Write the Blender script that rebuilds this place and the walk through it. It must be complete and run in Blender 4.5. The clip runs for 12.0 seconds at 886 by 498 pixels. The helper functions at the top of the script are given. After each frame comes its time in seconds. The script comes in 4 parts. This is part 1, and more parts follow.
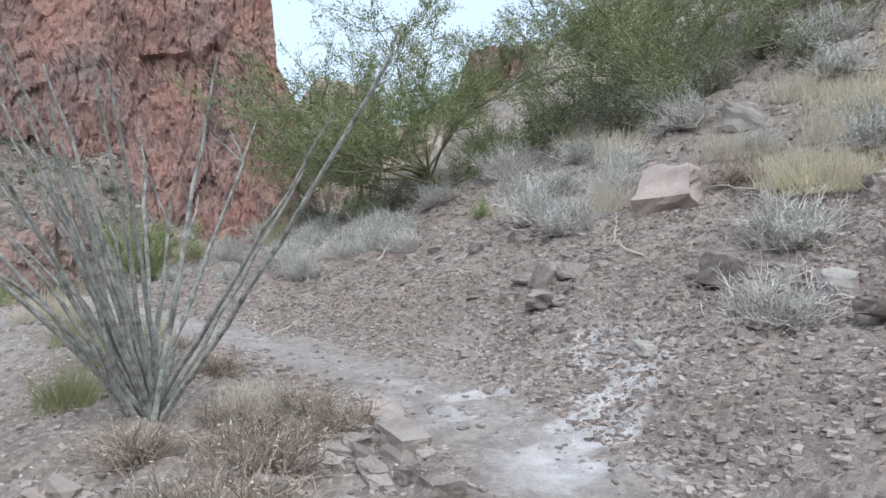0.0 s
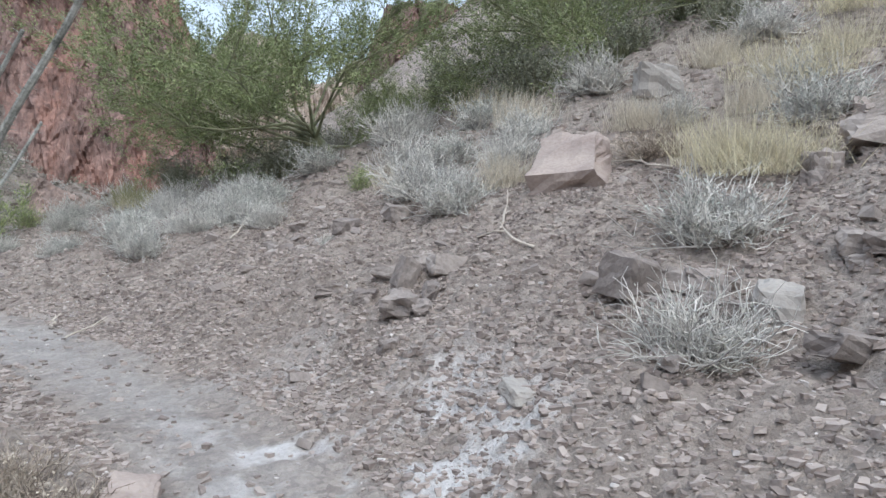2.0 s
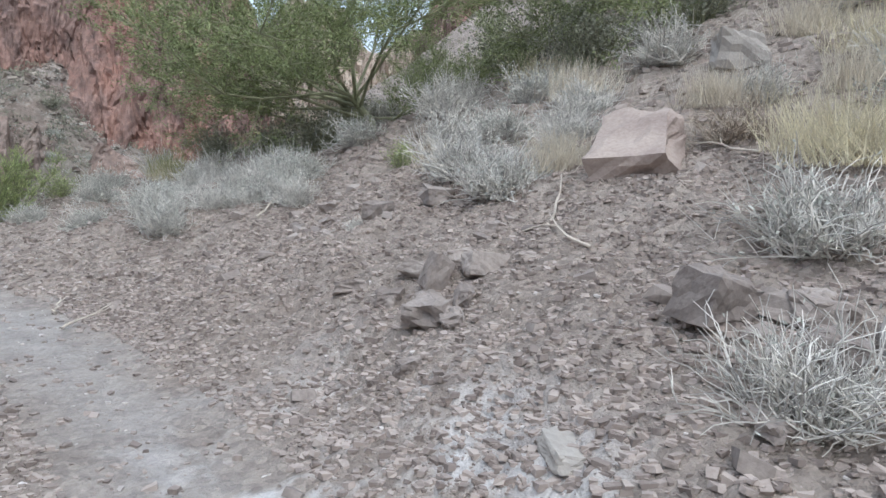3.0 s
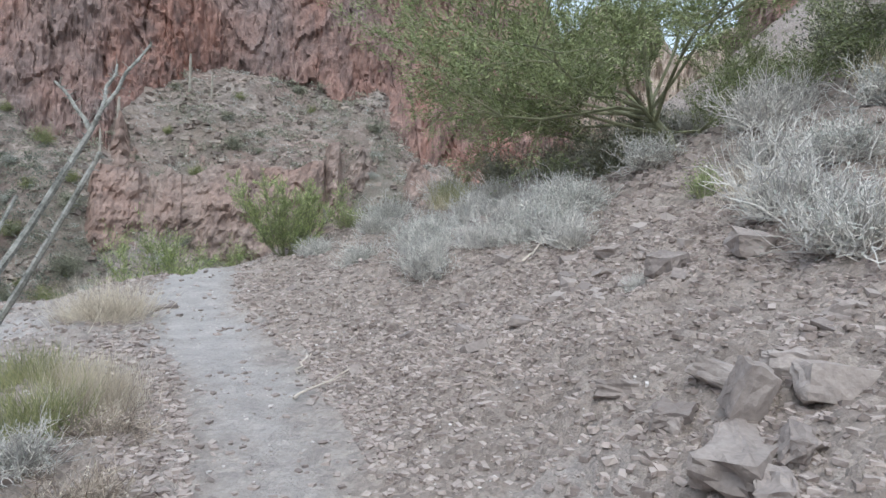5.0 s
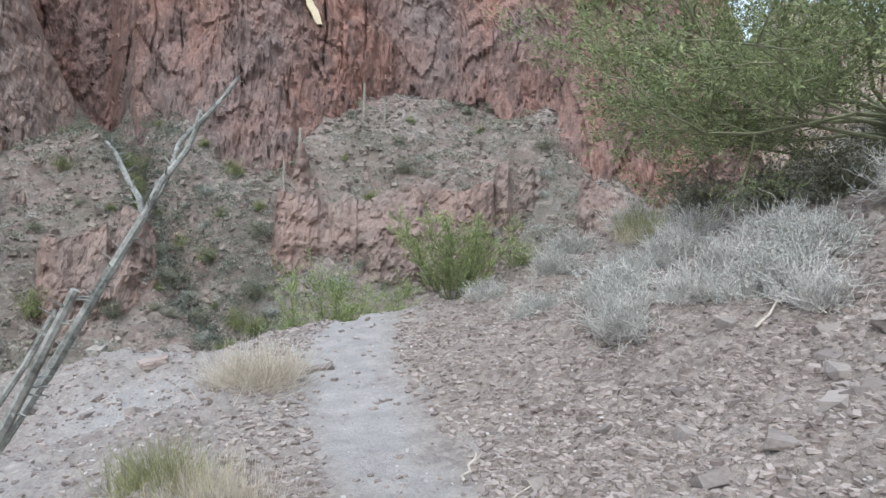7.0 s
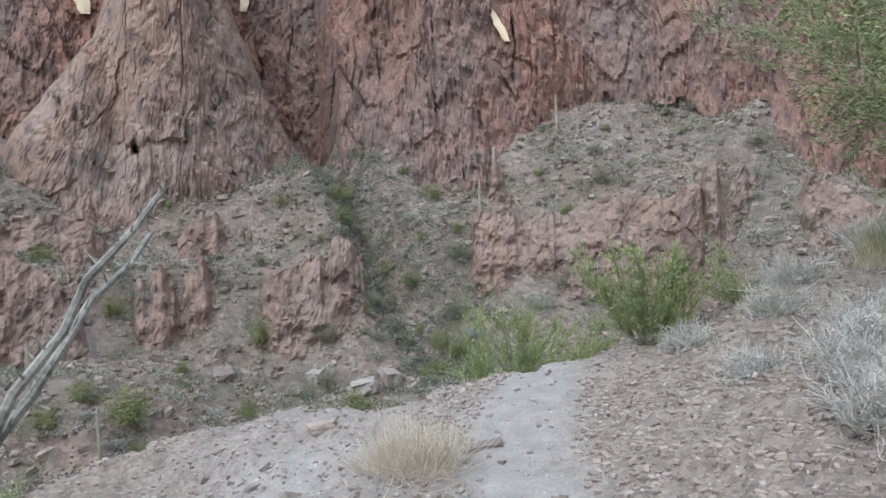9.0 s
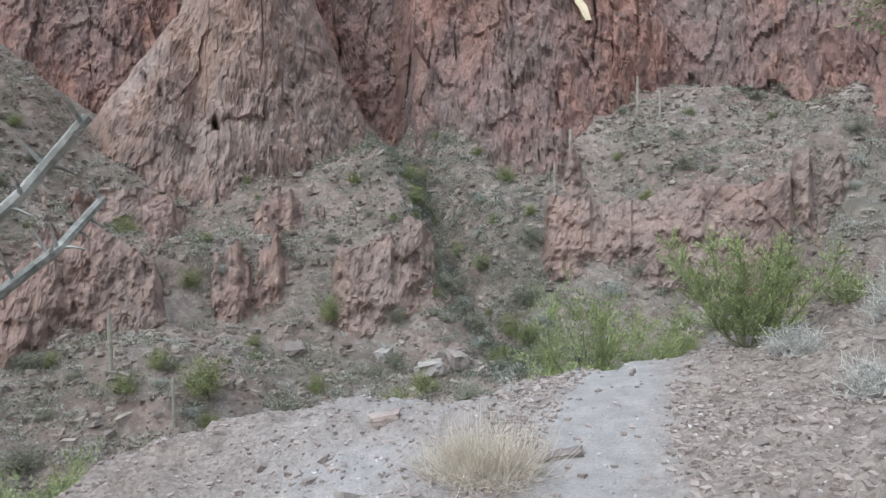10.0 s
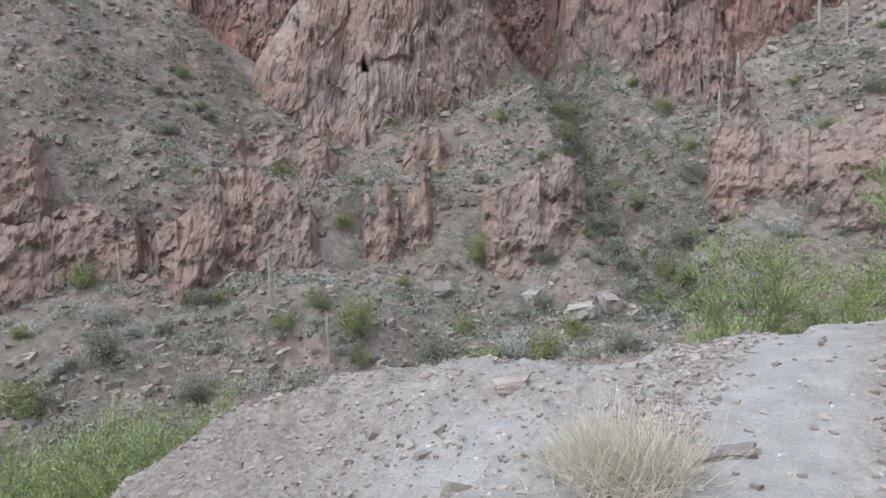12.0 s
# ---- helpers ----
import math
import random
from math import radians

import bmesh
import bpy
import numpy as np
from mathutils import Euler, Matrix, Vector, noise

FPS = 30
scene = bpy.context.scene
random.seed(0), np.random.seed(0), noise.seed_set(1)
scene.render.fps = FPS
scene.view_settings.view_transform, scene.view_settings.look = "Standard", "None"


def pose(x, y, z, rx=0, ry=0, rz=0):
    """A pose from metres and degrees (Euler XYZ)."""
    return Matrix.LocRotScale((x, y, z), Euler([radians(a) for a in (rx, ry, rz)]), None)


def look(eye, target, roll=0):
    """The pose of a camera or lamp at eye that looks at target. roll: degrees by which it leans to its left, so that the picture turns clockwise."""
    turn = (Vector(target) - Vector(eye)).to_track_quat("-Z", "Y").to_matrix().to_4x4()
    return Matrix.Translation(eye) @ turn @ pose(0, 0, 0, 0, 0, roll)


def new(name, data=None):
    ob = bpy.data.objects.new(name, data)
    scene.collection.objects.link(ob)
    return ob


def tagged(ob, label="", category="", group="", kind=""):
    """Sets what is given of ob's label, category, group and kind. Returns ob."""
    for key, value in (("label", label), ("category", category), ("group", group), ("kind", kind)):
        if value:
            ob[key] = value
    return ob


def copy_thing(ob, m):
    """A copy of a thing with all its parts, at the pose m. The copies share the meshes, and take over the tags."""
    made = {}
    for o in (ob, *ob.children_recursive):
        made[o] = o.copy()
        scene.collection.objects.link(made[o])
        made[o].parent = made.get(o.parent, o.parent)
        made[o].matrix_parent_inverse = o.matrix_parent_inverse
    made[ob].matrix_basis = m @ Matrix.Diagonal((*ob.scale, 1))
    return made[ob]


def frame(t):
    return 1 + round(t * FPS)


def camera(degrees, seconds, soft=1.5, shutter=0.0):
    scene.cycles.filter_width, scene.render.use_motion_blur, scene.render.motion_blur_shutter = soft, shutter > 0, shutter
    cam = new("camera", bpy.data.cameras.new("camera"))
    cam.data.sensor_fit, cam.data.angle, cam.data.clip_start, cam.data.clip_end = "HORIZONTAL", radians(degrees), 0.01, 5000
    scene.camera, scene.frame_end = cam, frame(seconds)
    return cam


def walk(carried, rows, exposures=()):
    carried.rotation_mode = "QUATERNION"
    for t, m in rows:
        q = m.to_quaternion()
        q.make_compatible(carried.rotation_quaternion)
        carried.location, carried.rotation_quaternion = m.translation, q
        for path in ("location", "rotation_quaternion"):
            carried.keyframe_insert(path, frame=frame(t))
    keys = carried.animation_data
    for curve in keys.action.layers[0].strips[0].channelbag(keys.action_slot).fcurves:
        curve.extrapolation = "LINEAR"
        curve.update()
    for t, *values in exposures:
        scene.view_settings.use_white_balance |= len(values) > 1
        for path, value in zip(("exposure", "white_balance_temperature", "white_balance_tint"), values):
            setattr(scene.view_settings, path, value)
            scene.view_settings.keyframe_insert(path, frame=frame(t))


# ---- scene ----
cam = camera(62.37, 12.0)
PATH = [
    (0, (0.000, 0.066, 1.078), (7.187, 7.010, 1.433), 0.87),
    (0.5, (0.328, 0.187, 1.113), (8.099, 6.471, 1.466), 4.29),
    (1, (0.688, 0.292, 1.174), (9.152, 5.617, 1.190), 4.03),
    (1.5, (1.031, 0.417, 1.249), (9.251, 6.110, 1.104), 2.12),
    (2, (1.350, 0.624, 1.296), (9.266, 6.732, 1.171), 1.89),
    (2.5, (1.679, 0.786, 1.294), (9.891, 6.476, 0.847), 3.81),
    (3, (1.990, 1.017, 1.422), (9.442, 7.663, 0.883), 3.49),
    (3.2, (2.065, 1.123, 1.467), (9.121, 8.201, 1.117), 2.38),
    (4.8, (2.841, 1.763, 1.632), (7.611, 10.534, 1.079), 4.95),
    (5, (2.903, 1.875, 1.687), (7.110, 10.925, 1.054), 2.93),
    (5.5, (3.067, 2.146, 1.745), (6.558, 11.489, 1.021), 3.14),
    (5.6, (3.108, 2.218, 1.762), (5.830, 11.817, 1.100), 3.19),
    (6, (3.152, 2.512, 1.825), (4.921, 12.347, 1.445), 1.17),
    (6.5, (3.159, 2.817, 1.863), (5.211, 12.598, 1.505), 1.60),
    (6.7, (3.166, 2.904, 1.871), (5.282, 12.666, 1.393), 1.70),
    (8.3, (3.521, 3.440, 2.126), (3.805, 13.426, 1.663), -2.32),
    (8.5, (3.539, 3.571, 2.122), (3.539, 13.562, 1.698), -1.91),
    (9, (3.585, 3.932, 2.178), (2.849, 13.900, 1.870), -2.58),
    (9.5, (3.496, 4.188, 2.189), (2.332, 14.119, 2.041), -1.79),
    (10, (3.486, 4.470, 2.170), (1.786, 14.310, 1.648), -0.97),
    (10.5, (3.521, 4.724, 2.164), (1.199, 14.414, 1.327), -4.18),
    (11, (3.433, 4.956, 2.119), (0.434, 14.451, 1.196), -3.55),
    (11.5, (3.403, 5.160, 2.128), (0.110, 14.530, 0.963), -4.21),
    (12, (3.446, 5.453, 2.122), (-0.244, 14.658, 0.838), -2.44),
]
EXPOSURES = [(0, 0.80, 5900, 4), (3, 0.78, 5900, 4), (5, 0.80, 5900, 4), (6.5, 0.90, 5900, 4), (8.5, 0.80, 5900, 4), (12, 0.92, 5900, 4)]
walk(cam, [(t, look(eye, target, roll)) for t, eye, target, roll in PATH], EXPOSURES)

# ---- light ----
world = bpy.data.worlds.new("sky")
scene.world = world
world.use_nodes = True
wn = world.node_tree
sky = wn.nodes.new("ShaderNodeTexSky")
sky.sky_type, sky.sun_disc = "NISHITA", False
sky.sun_elevation, sky.sun_rotation = radians(58), radians(215)
sky.air_density, sky.dust_density, sky.ozone_density = 1.0, 4.0, 1.0
haze = wn.nodes.new("ShaderNodeMix")  # thin white cloud over the whole sky
haze.data_type = "RGBA"
haze.inputs[0].default_value, haze.inputs[7].default_value = 0.5, (5.3, 5.5, 5.9, 1)
wn.links.new(sky.outputs[0], haze.inputs[6])
wn.links.new(haze.outputs[2], wn.nodes["Background"].inputs[0])
wn.nodes["Background"].inputs[1].default_value = 0.15
sun = new("sun", bpy.data.lights.new("sun", "SUN"))
sun.data.energy, sun.data.angle, sun.data.color = 0.4, radians(60), (1.0, 0.96, 0.92)
sun.matrix_world = look((0, 0, 0), (math.sin(radians(215)) * -0.53, math.cos(radians(215)) * -0.53, -0.85)) @ Matrix.Translation((0, 0, 60))

# ---- materials ----


def muted(c, share=0.54):
    grey = 0.3 * c[0] + 0.55 * c[1] + 0.15 * c[2]
    return tuple(grey + (v - grey) * share for v in c)


def material(name, colour, rough=0.9, colour2=None, scale=3.0, detail_scale=40.0, bump=0.3, bump_distance=0.02, island=False, per_object=0.0, stretch=(1, 1, 1), mute=1.0):
    """A matt surface whose colour wanders between two tones at two scales, with fine relief."""
    m = bpy.data.materials.new(name)
    m.use_nodes = True
    nt = m.node_tree
    n, l = nt.nodes, nt.links
    b = n["Principled BSDF"]
    b.inputs["Roughness"].default_value = rough
    b.inputs["Specular IOR Level"].default_value = 0.25
    geo, mapping = n.new("ShaderNodeNewGeometry"), n.new("ShaderNodeMapping")
    mapping.inputs["Scale"].default_value = stretch
    l.new(geo.outputs["Position"], mapping.inputs[0])
    big, small = n.new("ShaderNodeTexNoise"), n.new("ShaderNodeTexNoise")
    big.inputs["Scale"].default_value, big.inputs["Detail"].default_value = scale, 6
    small.inputs["Scale"].default_value, small.inputs["Detail"].default_value = detail_scale, 4
    l.new(mapping.outputs[0], big.inputs["Vector"])
    l.new(mapping.outputs[0], small.inputs["Vector"])
    add = n.new("ShaderNodeMath")
    add.operation = "MULTIPLY_ADD"
    add.inputs[1].default_value = 0.5
    l.new(small.outputs[0], add.inputs[0])
    l.new(big.outputs[0], add.inputs[2])
    value = add.outputs[0]
    if island or per_object:
        extra, info = n.new("ShaderNodeMath"), n.new("ShaderNodeObjectInfo")
        extra.operation = "MULTIPLY_ADD"
        extra.inputs[1].default_value = 0.5 if island else per_object
        l.new(geo.outputs["Random Per Island"] if island else info.outputs["Random"], extra.inputs[0])
        l.new(value, extra.inputs[2])
        sub = n.new("ShaderNodeMath")
        sub.operation = "SUBTRACT"
        sub.inputs[1].default_value = 0.25 if island else per_object / 2
        l.new(extra.outputs[0], sub.inputs[0])
        value = sub.outputs[0]
    r = n.new("ShaderNodeValToRGB")
    c2 = colour2 or tuple(c * 0.6 for c in colour)
    if mute < 1:
        colour, c2 = muted(colour, mute), muted(c2, mute)
    r.color_ramp.elements[0].position, r.color_ramp.elements[0].color = 0.52, (*c2, 1)
    r.color_ramp.elements[1].position, r.color_ramp.elements[1].color = 0.95, (*colour, 1)
    l.new(value, r.inputs[0])
    l.new(r.outputs[0], b.inputs["Base Color"])
    if bump:
        bp = n.new("ShaderNodeBump")
        bp.inputs["Strength"].default_value, bp.inputs["Distance"].default_value = bump, bump_distance
        l.new(value, bp.inputs["Height"])
        l.new(bp.outputs[0], b.inputs["Normal"])
    return m


def mixed(nt, fac, a, b, blend="MIX"):
    mx = nt.nodes.new("ShaderNodeMix")
    mx.data_type, mx.blend_type = "RGBA", blend
    for sock, v in ((mx.inputs[0], fac), (mx.inputs[6], a), (mx.inputs[7], b)):
        if isinstance(v, (int, float)):
            sock.default_value = v
        elif isinstance(v, tuple):
            sock.default_value = (*v, 1)
        else:
            nt.links.new(v, sock)
    return mx.outputs[2]


def ground_material():
    m = bpy.data.materials.new("desert_ground")
    m.use_nodes = True
    nt = m.node_tree
    n, l = nt.nodes, nt.links
    b = n["Principled BSDF"]
    b.inputs["Roughness"].default_value = 0.95
    b.inputs["Specular IOR Level"].default_value = 0.15
    geo = n.new("ShaderNodeNewGeometry")

    def noise_at(scale, detail=6, rough=0.6):
        t = n.new("ShaderNodeTexNoise")
        t.inputs["Scale"].default_value, t.inputs["Detail"].default_value, t.inputs["Roughness"].default_value = scale, detail, rough
        l.new(geo.outputs["Position"], t.inputs["Vector"])
        return t.outputs[0]

    def ramped(src, stops):
        r = n.new("ShaderNodeValToRGB")
        while len(r.color_ramp.elements) < len(stops):
            r.color_ramp.elements.new(0.5)
        for e, (p, c) in zip(r.color_ramp.elements, stops):
            e.position, e.color = p, (*muted(c), 1)
        l.new(src, r.inputs[0])
        return r.outputs[0]

    def mask(name):
        a = n.new("ShaderNodeAttribute")
        a.attribute_name = name
        return a.outputs["Fac"]

    big, mid, fine = noise_at(0.55), noise_at(5.0), noise_at(45.0, 5, 0.7)
    stones = n.new("ShaderNodeTexVoronoi")
    stones.inputs["Scale"].default_value = 26
    l.new(geo.outputs["Position"], stones.inputs["Vector"])
    pebble = n.new("ShaderNodeTexVoronoi")
    pebble.inputs["Scale"].default_value = 85
    l.new(geo.outputs["Position"], pebble.inputs["Vector"])
    soil = ramped(big, [(0.3, (0.29, 0.215, 0.160)), (0.55, (0.37, 0.285, 0.215)), (0.75, (0.44, 0.35, 0.27))])
    soil = mixed(nt, 0.45, soil, ramped(mid, [(0.3, (0.23, 0.170, 0.135)), (0.7, (0.50, 0.41, 0.33))]))
    tint = n.new("ShaderNodeSeparateColor")
    l.new(stones.outputs["Color"], tint.inputs[0])
    soil = mixed(nt, 0.5, soil, ramped(tint.outputs[0], [(0.0, (0.25, 0.24, 0.24)), (1.0, (0.75, 0.74, 0.73))]), "OVERLAY")
    path = ramped(mid, [(0.3, (0.38, 0.345, 0.315)), (0.7, (0.53, 0.485, 0.445))])
    col = mixed(nt, mask("path"), soil, path)
    col = mixed(nt, mask("caliche"), col, ramped(mid, [(0.35, (0.5, 0.46, 0.44)), (0.6, (0.74, 0.71, 0.69))]))
    rubble = n.new("ShaderNodeTexVoronoi")
    rubble.inputs["Scale"].default_value = 1.5
    l.new(geo.outputs["Position"], rubble.inputs["Vector"])
    shade = n.new("ShaderNodeSeparateColor")
    l.new(rubble.outputs["Color"], shade.inputs[0])
    grit = noise_at(2.2, 10, 0.75)
    far = ramped(noise_at(0.22), [(0.36, (0.50, 0.265, 0.185)), (0.5, (0.49, 0.33, 0.245)), (0.68, (0.52, 0.425, 0.34))])
    far = mixed(nt, 0.5, far, ramped(grit, [(0.34, (0.23, 0.185, 0.155)), (0.5, (0.34, 0.27, 0.22)), (0.64, (0.66, 0.57, 0.48))]))
    far = mixed(nt, 0.35, far, ramped(shade.outputs[0], [(0.0, (0.2, 0.2, 0.2)), (1.0, (0.75, 0.75, 0.75))]), "OVERLAY")
    far = mixed(nt, ramped(noise_at(0.16, 6), [(0.46, (0, 0, 0)), (0.62, (0.45, 0.45, 0.45))]), far, (0.24, 0.235, 0.185))
    col = mixed(nt, mask("far"), col, far)
    col = mixed(nt, 0.30, col, ramped(fine, [(0.3, (0.25, 0.25, 0.25)), (0.7, (0.75, 0.75, 0.75))]), "OVERLAY")
    l.new(col, b.inputs["Base Color"])
    h = n.new("ShaderNodeMath")
    h.operation = "MULTIPLY_ADD"
    h.inputs[1].default_value = -0.5
    l.new(stones.outputs["Distance"], h.inputs[0])
    l.new(fine, h.inputs[2])
    h2 = n.new("ShaderNodeMath")
    h2.operation = "MULTIPLY_ADD"
    h2.inputs[1].default_value = -0.35
    l.new(pebble.outputs["Distance"], h2.inputs[0])
    l.new(h.outputs[0], h2.inputs[2])
    bp = n.new("ShaderNodeBump")
    bp.inputs["Strength"].default_value, bp.inputs["Distance"].default_value = 0.7, 0.03
    l.new(h2.outputs[0], bp.inputs["Height"])
    rough_far = n.new("ShaderNodeMath")
    rough_far.operation = "MULTIPLY"
    l.new(grit, rough_far.inputs[0])
    l.new(mask("far"), rough_far.inputs[1])
    bp2 = n.new("ShaderNodeBump")
    bp2.inputs["Strength"].default_value, bp2.inputs["Distance"].default_value = 0.8, 0.5
    l.new(rough_far.outputs[0], bp2.inputs["Height"])
    l.new(bp2.outputs[0], bp.inputs["Normal"])
    l.new(bp.outputs[0], b.inputs["Normal"])
    return m


def cliff_material(name, red, grey, dark):
    """Weathered volcanic rock: red and grey faces in tall streaks, dark cracks, pale scars."""
    m = bpy.data.materials.new(name)
    m.use_nodes = True
    nt = m.node_tree
    n, l = nt.nodes, nt.links
    b = n["Principled BSDF"]
    b.inputs["Roughness"].default_value = 0.95
    b.inputs["Specular IOR Level"].default_value = 0.15
    geo = n.new("ShaderNodeNewGeometry")

    def noise_at(scale, stretch, detail=7, rough=0.6):
        mp = n.new("ShaderNodeMapping")
        mp.inputs["Scale"].default_value = stretch
        l.new(geo.outputs["Position"], mp.inputs[0])
        t = n.new("ShaderNodeTexNoise")
        t.inputs["Scale"].default_value, t.inputs["Detail"].default_value, t.inputs["Roughness"].default_value = scale, detail, rough
        l.new(mp.outputs[0], t.inputs["Vector"])
        return t.outputs[0]

    def ramped(src, stops):
        r = n.new("ShaderNodeValToRGB")
        while len(r.color_ramp.elements) < len(stops):
            r.color_ramp.elements.new(0.5)
        for e, (p, c) in zip(r.color_ramp.elements, stops):
            e.position, e.color = p, (*muted(c), 1)
        l.new(src, r.inputs[0])
        return r.outputs[0]

    red, grey, dark = muted(red, 0.72), muted(grey, 0.7), muted(dark, 0.7)
    patches = noise_at(0.11, (1, 1, 0.45), 5)
    streak = noise_at(0.75, (1, 1, 0.6), 8, 0.62)
    grain = noise_at(2.6, (1, 1, 0.9), 8, 0.7)
    col = mixed(nt, ramped(patches, [(0.44, (0, 0, 0)), (0.66, (1, 1, 1))]), red, grey)
    col = mixed(nt, ramped(streak, [(0.34, (0.85, 0.85, 0.85)), (0.53, (0, 0, 0))]), col, dark)
    col = mixed(nt, ramped(grain, [(0.58, (0, 0, 0)), (0.8, (0.6, 0.6, 0.6))]), col, (0.50, 0.40, 0.34))
    col = mixed(nt, 0.4, col, ramped(grain, [(0.3, (0.2, 0.2, 0.2)), (0.7, (0.8, 0.8, 0.8))]), "OVERLAY")
    l.new(col, b.inputs["Base Color"])
    h = n.new("ShaderNodeMath")
    h.operation = "ADD"
    l.new(streak, h.inputs[0])
    l.new(grain, h.inputs[1])
    bp = n.new("ShaderNodeBump")
    bp.inputs["Strength"].default_value, bp.inputs["Distance"].default_value = 0.7, 0.26
    l.new(h.outputs[0], bp.inputs["Height"])
    l.new(bp.outputs[0], b.inputs["Normal"])
    return m


GROUND = ground_material()
CLIFF_RED = cliff_material("red_cliff", (0.415, 0.21, 0.152), (0.295, 0.218, 0.195), (0.155, 0.103, 0.092))
CLIFF_GREY = cliff_material("grey_brown_cliff", (0.44, 0.28, 0.21), (0.42, 0.335, 0.29), (0.17, 0.13, 0.115))
OUTCROP = cliff_material("reddish_outcrop", (0.38, 0.245, 0.19), (0.37, 0.29, 0.24), (0.20, 0.145, 0.12))
CLIFF_TAN = cliff_material("tan_cliff", (0.52, 0.42, 0.32), (0.46, 0.36, 0.28), (0.28, 0.2, 0.16))
# cream with direct sunlight put into the colour, for bright patches on the cliff
SUNLIT_CREAM = material("sunlit_cream", (0.82, 0.72, 0.52), 0.9, (0.7, 0.58, 0.4), 0.6, 4, 0.4, 0.2)
ROCK = material("brown_rock", (0.45, 0.355, 0.29), 0.92, (0.27, 0.205, 0.17), 4, 45, 0.6, 0.02, per_object=0.5, mute=0.5)
RED_ROCK = material("pink_rock", (0.54, 0.39, 0.30), 0.92, (0.34, 0.225, 0.175), 3, 40, 0.6, 0.02, mute=0.5)
TAN_ROCK = material("tan_rock", (0.52, 0.45, 0.37), 0.92, (0.36, 0.31, 0.26), 3, 40, 0.6, 0.02, mute=0.5)
GRAVEL = material("gravel", (0.50, 0.395, 0.33), 0.92, (0.27, 0.205, 0.17), 6, 60, 0.3, 0.01, island=True, mute=0.6)
PALE_GRAVEL = material("pale_gravel", (0.70, 0.66, 0.63), 0.92, (0.46, 0.42, 0.40), 6, 60, 0.3, 0.01, island=True)
RUBBLE = material("rubble", (0.46, 0.38, 0.31), 0.92, (0.18, 0.14, 0.115), 3, 20, 0.3, 0.05, island=True, mute=0.7)
GREY_TWIG = material("grey_twig", (0.78, 0.755, 0.70), 0.9, (0.40, 0.385, 0.36), 6, 60, 0, island=True)
BROWN_TWIG = material("brown_dry_twig", (0.52, 0.45, 0.37), 0.9, (0.22, 0.18, 0.15), 6, 60, 0, island=True)
PALE_TWIG = material("pale_dry_twig", (0.66, 0.60, 0.52), 0.9, (0.38, 0.33, 0.28), 6, 60, 0, island=True)
SILVER_LEAF = material("silver_leaf", (0.56, 0.57, 0.52), 0.85, (0.32, 0.33, 0.29), 5, 50, 0, island=True)
STRAW = material("straw", (0.76, 0.70, 0.50), 0.85, (0.48, 0.43, 0.32), 4, 50, 0, island=True)
PALE_STRAW = material("pale_straw", (0.74, 0.68, 0.56), 0.85, (0.52, 0.46, 0.37), 4, 50, 0, island=True)
GREEN_LEAF = material("green_leaf", (0.44, 0.50, 0.23), 0.8, (0.22, 0.275, 0.12), 2, 30, 0, island=True)
TREE_LEAF = material("palo_verde_leaf", (0.36, 0.41, 0.20), 0.8, (0.15, 0.19, 0.085), 2, 30, 0, island=True)
OLIVE_LEAF = material("olive_leaf", (0.35, 0.375, 0.18), 0.8, (0.16, 0.18, 0.09), 2, 30, 0, island=True)
GULLY_LEAF = material("dark_grey_green_leaf", (0.27, 0.295, 0.245), 0.85, (0.13, 0.15, 0.12), 2, 30, 0, island=True)
DARK_LEAF = material("grey_green_leaf", (0.37, 0.375, 0.29), 0.85, (0.18, 0.185, 0.14), 2, 30, 0, island=True)
YELLOW_LEAF = material("yellow_green_blade", (0.42, 0.42, 0.22), 0.8, (0.22, 0.24, 0.12), 2, 30, 0, island=True)
GREEN_BARK = material("green_bark", (0.36, 0.37, 0.23), 0.85, (0.15, 0.155, 0.10), 5, 50, 0.3, 0.01)
OCO_BARK = material("ocotillo_bark", (0.48, 0.48, 0.44), 0.9, (0.13, 0.135, 0.12), 18, 120, 0.6, 0.01)
THORN = material("thorn", (0.60, 0.57, 0.51), 0.85, (0.36, 0.33, 0.29), 10, 60, 0, island=True)
DEAD_CACTUS = material("dead_cactus_skin", (0.13, 0.125, 0.12), 0.9, (0.06, 0.058, 0.055), 4, 30, 0.3, 0.02)
CACTUS = material("saguaro_skin", (0.50, 0.47, 0.41), 0.8, (0.30, 0.29, 0.24), 4, 30, 0.3, 0.02)

# ---- terrain: trail on a hillside, a spur, a canyon with talus and cliffs ----
def hashed(ix, iy, seed):
    n = (ix.astype(np.int64) * 374761393 + iy.astype(np.int64) * 668265263 + seed * 1442695041) & 0x7FFFFFFF
    n = ((n ^ (n >> 13)) * 1274126177) & 0x7FFFFFFF
    return ((n ^ (n >> 16)) & 0xFFFF) / 65535.0


def smooth_noise(x, y, seed=0):
    """Value noise from -1 to 1 on arrays, one bump a unit."""
    x, y = np.asarray(x, float), np.asarray(y, float)
    ix, iy = np.floor(x), np.floor(y)
    fx, fy = x - ix, y - iy
    fx, fy = fx * fx * (3 - 2 * fx), fy * fy * (3 - 2 * fy)
    a, b = hashed(ix, iy, seed), hashed(ix + 1, iy, seed)
    c, d = hashed(ix, iy + 1, seed), hashed(ix + 1, iy + 1, seed)
    return (a + (b - a) * fx + (c - a) * fy + (a - b - c + d) * fx * fy) * 2 - 1


